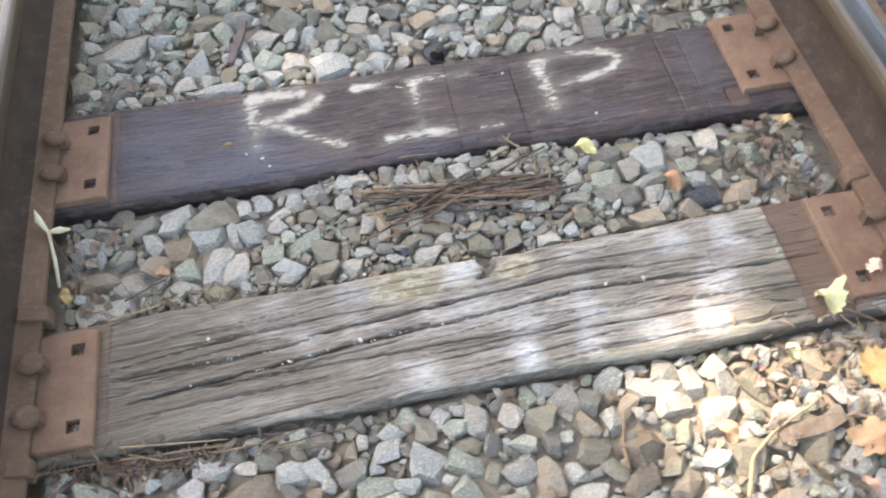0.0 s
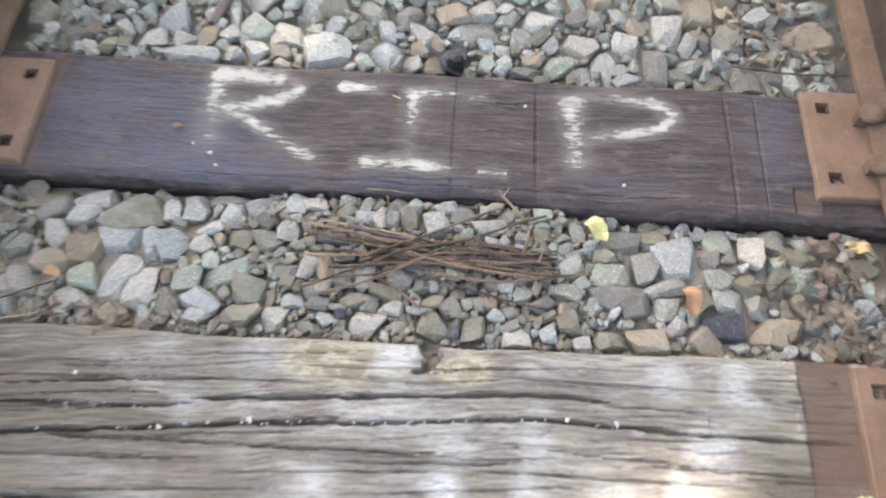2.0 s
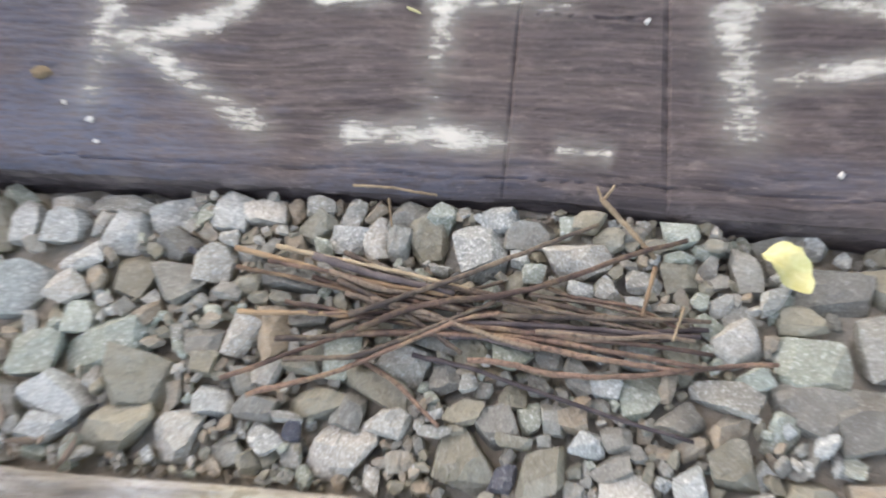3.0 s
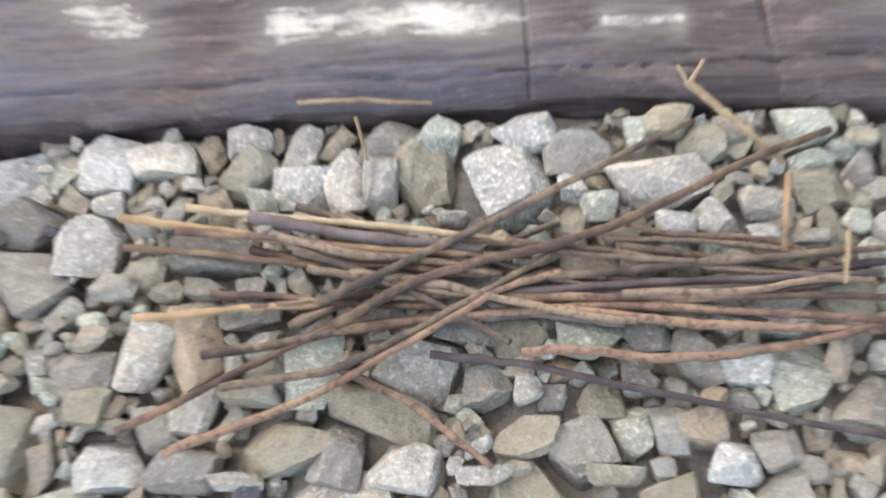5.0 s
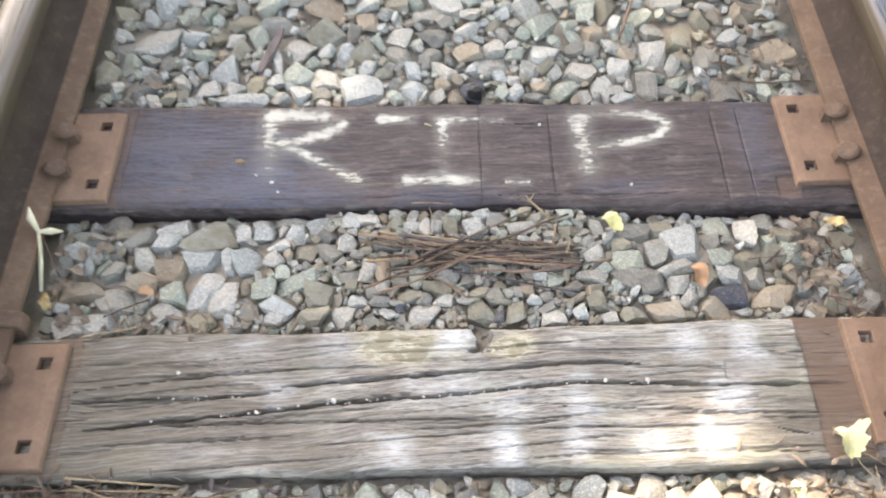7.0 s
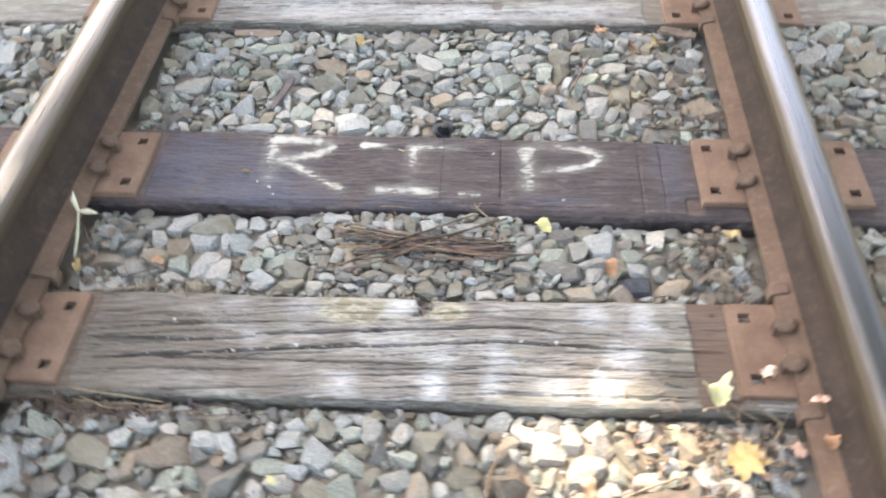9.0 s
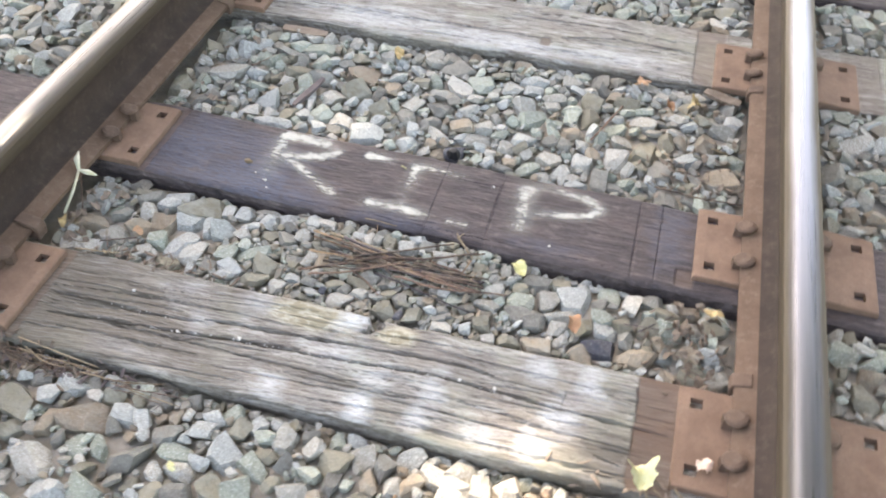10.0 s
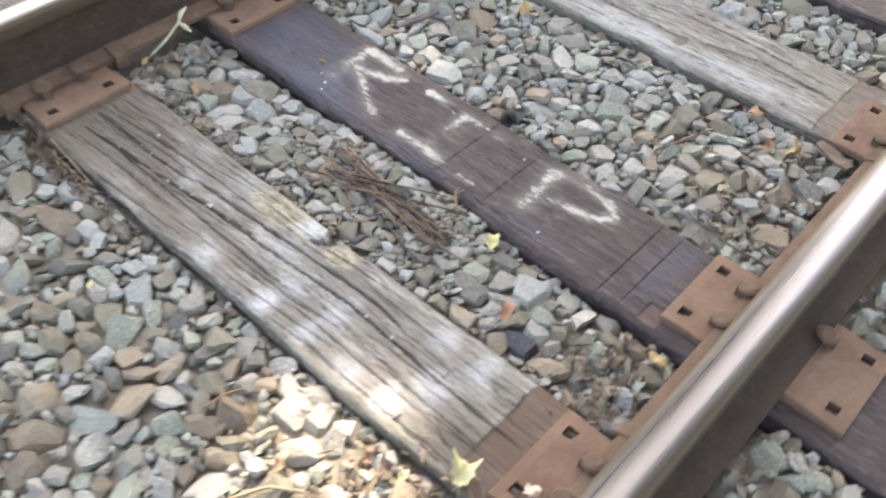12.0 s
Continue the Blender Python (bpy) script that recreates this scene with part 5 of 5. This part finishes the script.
for _ in range(34):
    side = rng.choice([-1, 1])
    x, y, a, L = side * rng.uniform(0.5, 0.665), rng.choice([rng.uniform(-0.72, -0.48), rng.uniform(0.25, 0.68), rng.uniform(-0.22, -0.01)]), rng.uniform(0, math.pi), rng.uniform(0.03, 0.09)
    stick((x - math.cos(a) * L / 2, y - math.sin(a) * L / 2), (x + math.cos(a) * L / 2, y + math.sin(a) * L / 2), r=rng.uniform(0.0007, 0.0014), mat=[TWIG, STRAW, TWIG_RED, GREY_STEM][rng.integers(4)], lift=0.001, **LOOSE)

# ---------------------------------------------------------------- fallen leaves


def outline(kind, n=60):
    pts = []
    ph = rng.uniform(0, 6)
    tips = [math.pi / 2 + k * 0.98 + rng.normal(0, 0.08) for k in (-2, -1, 0, 1, 2)]
    size = [rng.uniform(0.62, 0.75), rng.uniform(0.8, 0.95), 1.0, rng.uniform(0.8, 0.95), rng.uniform(0.62, 0.75)]
    for q in range(n):
        a = 2 * math.pi * q / n
        if kind == "maple":
            r = 0.60
            for tip, sz in zip(tips, size):
                d = abs((a - tip + math.pi) % (2 * math.pi) - math.pi)
                r = max(r, sz * (1 - 0.8 * min(d, 0.75) ** 1.1))
            r *= 1 + 0.10 * math.sin(11 * a + ph) + 0.05 * math.sin(23 * a + 2 * ph)
        else:
            r = 1.0 / math.sqrt((math.cos(a) / 0.52) ** 2 + math.sin(a) ** 2) * (1 + 0.05 * math.cos(7 * a + ph))
        pts.append((r * math.cos(a), r * math.sin(a)))
    return pts


def leaf(x, y, size, turn, mat, label, kind="maple", curl=0.35, lift=0.003, z=None, stem=0.0):
    """A fallen leaf: a thin curled blade with ribs of its own, on the ground or a thing at (x, y)."""
    half = size / 2
    pts = outline(kind)
    rings = (0.0, 0.35, 0.7, 1.0)
    seed = rng.uniform(0, 50)
    verts, faces = [], []

    def bend(px, py):
        return half * (curl * (0.55 * px * px - 0.35 * py * py) + 0.30 * curl * math.sin(3.1 * px + seed) + 0.26 * curl * math.cos(4.3 * py + seed) + 0.08 * math.sin(9 * px + 7 * py + seed) + 0.04 * abs(px))

    verts.append((0, 0, bend(0, 0)))
    for rr in rings[1:]:
        verts += [(px * rr * half, py * rr * half, bend(px * rr, py * rr)) for px, py in pts]
    n = len(pts)
    for q in range(n):
        faces.append((0, 1 + q, 1 + (q + 1) % n))
        for k in range(2):
            a, b = 1 + k * n, 1 + (k + 1) * n
            faces.append((a + q, b + q, b + (q + 1) % n, a + (q + 1) % n))
    low = min(v[2] for v in verts)
    verts = [(a, b, c - low) for a, b, c in verts]
    top = len(verts)
    # a second skin under the first gives the blade its thickness
    faces += [tuple(i + top for i in reversed(f)) for f in faces]
    verts += [(a, b, c - 0.0004) for a, b, c in verts]
    ob = tagged(new("fallen_leaf", mesh_from("fallen_leaf", verts, faces, [mat], True)), label, "leaf", "fallen leaves")
    zz = (surface(x, y) if z is None else z) + lift
    ob.matrix_basis = pose(x, y, zz, rng.uniform(-9, 9), rng.uniform(-9, 9), turn)
    if stem:
        v, f = tube([(0, -half * 0.3, bend(0, -0.3) - low), (0.1 * half, -half * 0.9, 0.002), (0.3 * half, -half * 0.9 - stem, 0.003)], [0.0011, 0.0009, 0.0008])
        st = new("leaf_stalk", mesh_from("leaf_stalk", v, f, [STRAW], True))
        st.parent = ob
    return ob


leaf(0.267, -0.048, 0.047, 35, LEAF_YELLOW, "small bright yellow curled leaf on ballast stones", "oval", 0.55, 0.013)
leaf(0.549, -0.448, 0.062, 20, LEAF_YELLOW, "yellow-green lobed leaf at the edge of the weathered tie", "maple", 1.0, 0.006, stem=0.03)
leaf(0.577, -0.552, 0.082, 170, LEAF_OCHRE, "ochre yellow lobed maple leaf on ballast stones", "maple", 0.35, 0.010, stem=0.04)
leaf(0.392, -0.152, 0.042, 15, LEAF_ORANGE, "small orange curled leaf between ballast stones", "oval", 0.9, 0.006)
leaf(0.642, -0.400, 0.034, 70, LEAF_PINK, "faded pink curled leaf on the tie plate", "maple", 0.9, 0.001, z=0.014)
leaf(0.702, -0.470, 0.032, 100, LEAF_PINK, "pale leaf scrap on the rail foot", "oval", 0.8, 0.006, z=0.040)
leaf(0.703, -0.545, 0.034, 10, LEAF_ORANGE, "red-orange leaf on the rail foot", "maple", 0.5, 0.004, z=0.034)
leaf(0.668, -0.535, 0.034, 140, LEAF_PINK, "faded pink leaf beside the rail foot", "maple", 0.7, 0.008)
leaf(0.525, -0.668, 0.085, 60, LEAF_ORANGE, "large orange-brown dead leaf on ballast stones", "maple", 0.45, 0.008)
leaf(0.429, 0.662, 0.055, 30, LEAF_ORANGE, "orange-brown curled leaf beside the grey tie", "maple", 0.9, 0.006)
leaf(0.640, -0.052, 0.040, 80, LEAF_OCHRE, "ochre leaf on stones near the rail", "oval", 0.8, 0.006)
leaf(-0.184, 0.608, 0.045, 10, LEAF_OCHRE, "ochre leaf scrap on ballast stones", "oval", 0.7, 0.005)
leaf(-0.178, -0.622, 0.022, 50, LEAF_YELLOW, "tiny yellow leaf on ballast stones", "oval", 0.5, 0.005)
leaf(0.326, -0.610, 0.038, 20, LEAF_ORANGE, "small orange-brown leaf between pale stones", "oval", 0.9, 0.004)
leaf(0.475, -0.500, 0.030, 20, LEAF_YELLOW, "tiny yellow leaf among brown litter", "oval", 0.6, 0.004)
leaf(0.50, 0.585, 0.038, 20, LEAF_ORANGE, "small orange leaf on ballast stones", "oval", 0.8, 0.004)
leaf(0.56, 0.60, 0.040, 120, LEAF_OCHRE, "ochre curled leaf near the rail", "maple", 0.8, 0.004)
leaf(-0.655, -0.172, 0.034, 30, LEAF_OCHRE, "yellowish leaf scrap beside the rail foot", "oval", 0.8, 0.004)
leaf(-0.495, -0.158, 0.026, 80, LEAF_ORANGE, "small orange leaf scrap on stones", "oval", 0.6, 0.010)
for _ in range(40):
    x, y = rng.uniform(0.40, 0.665), rng.uniform(-0.80, -0.485)
    leaf(x, y, rng.uniform(0.014, 0.036), rng.uniform(0, 360), [LEAF_BROWN, LEAF_BROWN, LEAF_BROWN, LEAF_BROWN, LEAF_OCHRE, LEAF_PINK][rng.integers(6)], "dry brown dead leaf scrap on ballast stones", "oval" if rng.random() < 0.6 else "maple", rng.uniform(0.5, 1.1), 0.002)
for _ in range(60):
    side = rng.choice([-1, 1])
    x, y = side * rng.uniform(0.56, 0.668), rng.choice([rng.uniform(0.25, 0.68), rng.uniform(-0.23, -0.02), rng.uniform(-0.7, -0.48)])
    leaf(x, y, rng.uniform(0.015, 0.032), rng.uniform(0, 360), LEAF_BROWN, "dry brown dead leaf scrap near the rail", "oval", rng.uniform(0.5, 1.1), 0.001)

# a pale withered plant against the rail foot
plant = tagged(empty("withered_plant", (-0.675, -0.10, 0.0)), "pale withered weed leaning on the rail foot", "plant")


def plant_part(name, pts, radii, mat):
    v, f = tube(pts, radii)
    ob = new(name, mesh_from(name, v, f, [mat], True))
    ob.parent = plant
    ob.matrix_parent_inverse = Matrix.Translation((0.675, 0.10, 0.0))


plant_part("stalk", [(-0.668, -0.150, -0.005), (-0.672, -0.105, 0.012), (-0.678, -0.060, 0.034)], [0.003, 0.0035, 0.003], WEED)
plant_part("blade", [(-0.678, -0.060, 0.034), (-0.692, -0.040, 0.046), (-0.698, -0.020, 0.050)], [0.003, 0.0065, 0.001], WEED)
plant_part("blade", [(-0.678, -0.060, 0.034), (-0.660, -0.056, 0.030), (-0.645, -0.050, 0.020)], [0.003, 0.0065, 0.001], WEED)

# ---------------------------------------------------------------- chips on the ties, tar, wood scraps


def chip(x, y, size, mat, label, flat=0.5, z=None):
    V, F = SHAPES[int(rng.integers(len(SHAPES)))]
    ob = tagged(new("stone_chip", mesh_from("stone_chip", V.tolist(), F.tolist(), [mat])), label, "chip", "chips on the ties")
    zz = (surface(x, y) if z is None else z)
    ob.matrix_basis = pose(x, y, zz + size * flat * 0.42, 0, 0, rng.uniform(0, 360)) @ Matrix.Diagonal((size / 2, size / 2 * 0.8, size / 2 * flat, 1))


chip(-0.372, 0.105, 0.016, STRAW, "tan stone chip on the dark tie", 0.5)
for x, y, s in ((-0.341, 0.074, 0.005), (0.311, 0.035, 0.006), (0.163, 0.177, 0.006), (-0.313, 0.058, 0.007), (-0.30, 0.036, 0.005)):
    chip(x, y, s, WHITE_CHIP, "tiny white stone chip on the dark tie")
stick((-0.046, 0.186), (-0.034, 0.180), r=0.0012, mat=LEAF_YELLOW, name="straw_scrap", label="yellow straw scrap on the dark tie", group="")
for _ in range(60):
    x = rng.uniform(-0.46, 0.33)
    y = float(np.interp(x, [-0.423, -0.299, -0.175, -0.05, 0.034, 0.119, 0.246, 0.371], [-0.382, -0.371, -0.358, -0.353, -0.345, -0.336, -0.335, -0.342])) + rng.normal(0, 0.002)
    if rng.random() < 0.3:
        x = rng.uniform(-0.45, -0.28)
        y = -0.346 + rng.normal(0, 0.002)
    chip(x, y, rng.uniform(0.0018, 0.0042), WHITE_CHIP, "pale grit stuck in the crack of the grey tie", 0.7, z=-0.003)
for x, y, s in ((-0.182, -0.357, 0.009), (0.222, -0.333, 0.007), (0.285, -0.334, 0.008), (-0.42, -0.305, 0.007), (-0.295, -0.372, 0.008)):
    chip(x, y, s, WHITE_CHIP, "white stone chip on the grey tie", 0.6, z=-0.001)

for x, y in ((-0.618, -0.424), (0.620, -0.410), (0.626, 0.056)):
    chip(x, y, 0.015, STONE[3], "grey stone chip stuck in a spike hole", 0.6, z=-0.001)


def scrap(x, y, length, width, turn, mat, label):
    bm = bmesh.new()
    bmesh.ops.create_cube(bm, size=1, matrix=Matrix.Diagonal((length, width, 0.008, 1)))
    bmesh.ops.subdivide_edges(bm, edges=bm.edges[:], cuts=3, use_grid_fill=True)
    for v in bm.verts:
        v.co += Vector((0, 0.12 * width * noise.noise(v.co * 60), 0.002 * noise.noise(v.co * 45)))
        v.co.y *= 1 - 0.35 * abs(v.co.x / length * 2) ** 3
    me = bpy.data.meshes.new("wood_scrap")
    bm.to_mesh(me), bm.free()
    me.materials.append(mat)
    ob = tagged(new("wood_scrap", me), label, "wood scrap")
    ob.matrix_basis = pose(x, y, surface(x, y) + 0.006, rng.uniform(-6, 6), rng.uniform(-6, 6), turn)


chip(0.050, 0.266, 0.030, TAR, "round lump of black tar beside the dark tie", 0.75, z=-0.012)
scrap(0.445, -0.628, 0.10, 0.024, 6, LEAF_BROWN, "flat brown bark scrap on ballast stones")
scrap(-0.345, 0.392, 0.115, 0.016, 72, GREY_STEM, "split grey wood sliver on ballast stones")
scrap(-0.46, 0.655, 0.12, 0.03, 4, LEAF_BROWN, "brown decayed wood scrap beside the grey tie")
scrap(0.62, 0.655, 0.09, 0.03, -20, LEAF_BROWN, "brown decayed wood scrap near the rail")


def litter(where, count, spread, mat, label):
    """Torn bits of dry leaf and stalk, curled, lying among the stones."""
    verts, faces = [], []
    for _ in range(count):
        x, y = where[0] + rng.normal(0, spread[0]), where[1] + rng.normal(0, spread[1])
        L, W = rng.uniform(0.008, 0.032), rng.uniform(0.002, 0.009)
        turn = Matrix.Translation((x, y, surface(x, y) + 0.003)) @ Euler((rng.normal(0, 0.4), rng.normal(0, 0.3), rng.uniform(0, 6.3))).to_matrix().to_4x4()
        curl, base = rng.uniform(-0.3, 0.5), len(verts)
        for k in range(4):
            u = k / 3 * 2 - 1
            w = W * (1 - 0.75 * abs(u) ** 2) * rng.uniform(0.7, 1.1)
            for py, pz in ((-w / 2, 0.0), (w / 2, 0.0), (w / 2, -0.0007), (-w / 2, -0.0007)):
                verts.append(tuple(turn @ Vector((u * L / 2, py, curl * L / 2 * u * u + pz))))
        for k in range(3):
            for q in range(4):
                faces.append((base + k * 4 + q, base + k * 4 + (q + 1) % 4, base + k * 4 + 4 + (q + 1) % 4, base + k * 4 + 4 + q))
        faces += [(base + 3, base + 2, base + 1, base), (base + 12, base + 13, base + 14, base + 15)]
    tagged(new("dry_litter", mesh_from("dry_litter", verts, faces, [mat], True)), label, "litter", kind="stuff")


litter((-0.56, -0.492), 150, (0.075, 0.014), LEAF_BROWN, "torn brown dry leaf bits beside the grey tie")
litter((-0.50, -0.490), 90, (0.10, 0.012), GREY_STEM, "grey dry stalk bits beside the grey tie")
litter((0.54, -0.55), 110, (0.06, 0.06), LEAF_BROWN, "torn brown dry leaf bits among sunlit stones")
litter((-0.42, -0.215), 60, (0.10, 0.012), LEAF_BROWN, "torn brown dry leaf bits along the tie's edge")
litter((0.60, -0.16), 60, (0.04, 0.05), LEAF_BROWN, "torn brown dry leaf bits beside the rail foot")
litter((0.58, 0.33), 60, (0.06, 0.05), LEAF_BROWN, "torn brown dry leaf bits near the rail foot")

# ---------------------------------------------------------------- the tree beside the track whose crown shades it
AIM = Vector((0.0, 0.2, 0.0))
crown_at = AIM + SUN_DIR * 10.5
tree = tagged(empty("shade_tree", (-6.8, 7.6, -0.1)), "leafy green tree beside the track", "tree")


def limb(parent, name, pts, radii, sides=9):
    v, f = tube(pts, radii, sides)
    ob = new(name, mesh_from(name, v, f, [BARK], True))
    ob.parent = parent
    ob.matrix_parent_inverse = Matrix.Translation((6.8, -7.6, 0.1))


limb(tree, "trunk", [(-6.8, 7.6, -0.2), (-6.75, 7.5, 2.0), (-6.5, 7.3, 4.5), (-5.9, 6.9, 6.6), (-5.2, 6.3, 8.4)], [0.3, 0.24, 0.2, 0.14, 0.05])
for _ in range(7):
    d = Vector(rng.normal(size=3)).normalized()
    e = crown_at + Vector((d.x * 1.9, d.y * 1.9, d.z * 1.2))
    limb(tree, "limb", [(-6.5, 7.3, 4.5 + rng.uniform(-0.4, 1.2)), tuple((crown_at + e) / 2 + Vector((-0.8, 0.6, -0.4))), tuple(e)], [0.09, 0.05, 0.015], 6)
u_ax = SUN_DIR.cross(Vector((0, 0, 1))).normalized()
w_ax = u_ax.cross(SUN_DIR)
GAPS = [(Vector((0.36, -0.56, 0)), 0.21, 0.15), (Vector((0.30, -0.45, 0)), 0.035, 0.02)]
lv, lf = [], []
while len(lv) < 5 * 26000:
    p = Vector(rng.uniform(-1, 1, 3))
    if p.length > 1:
        continue
    c = crown_at + u_ax * (p.x * 4.4) + w_ax * (p.y * 4.0) + SUN_DIR * (p.z * 1.4)
    gap = False
    for g, rx, ry in GAPS:
        d = c - g
        if (d.dot(u_ax) / rx) ** 2 + (d.dot(w_ax) / ry) ** 2 < 1.0 and rng.random() < 0.985:
            gap = True
    if gap:
        continue
    q = Euler(rng.uniform(-1.2, 1.2, 3)).to_matrix()
    s = rng.uniform(0.07, 0.12)
    b = len(lv)
    lv += [tuple(c + q @ Vector(v)) for v in ((0, -s, 0), (s * 0.7, -s * 0.2, 0.02), (s * 0.45, s * 0.6, 0), (0, s * 1.2, -0.02), (-s * 0.6, s * 0.2, 0.02))]
    lf.append((b, b + 1, b + 2, b + 3, b + 4))
crown = new("crown", mesh_from("crown", lv, lf, [GREEN]))
crown.parent = tree
crown.matrix_parent_inverse = Matrix.Translation((6.8, -7.6, 0.1))
for x, y, turn in ((7.4, -6.0, 170), (7.8, -0.5, 185), (7.2, 5.0, 200)):
    copy_thing(tree, pose(x, y, -0.1, 0, 0, turn))
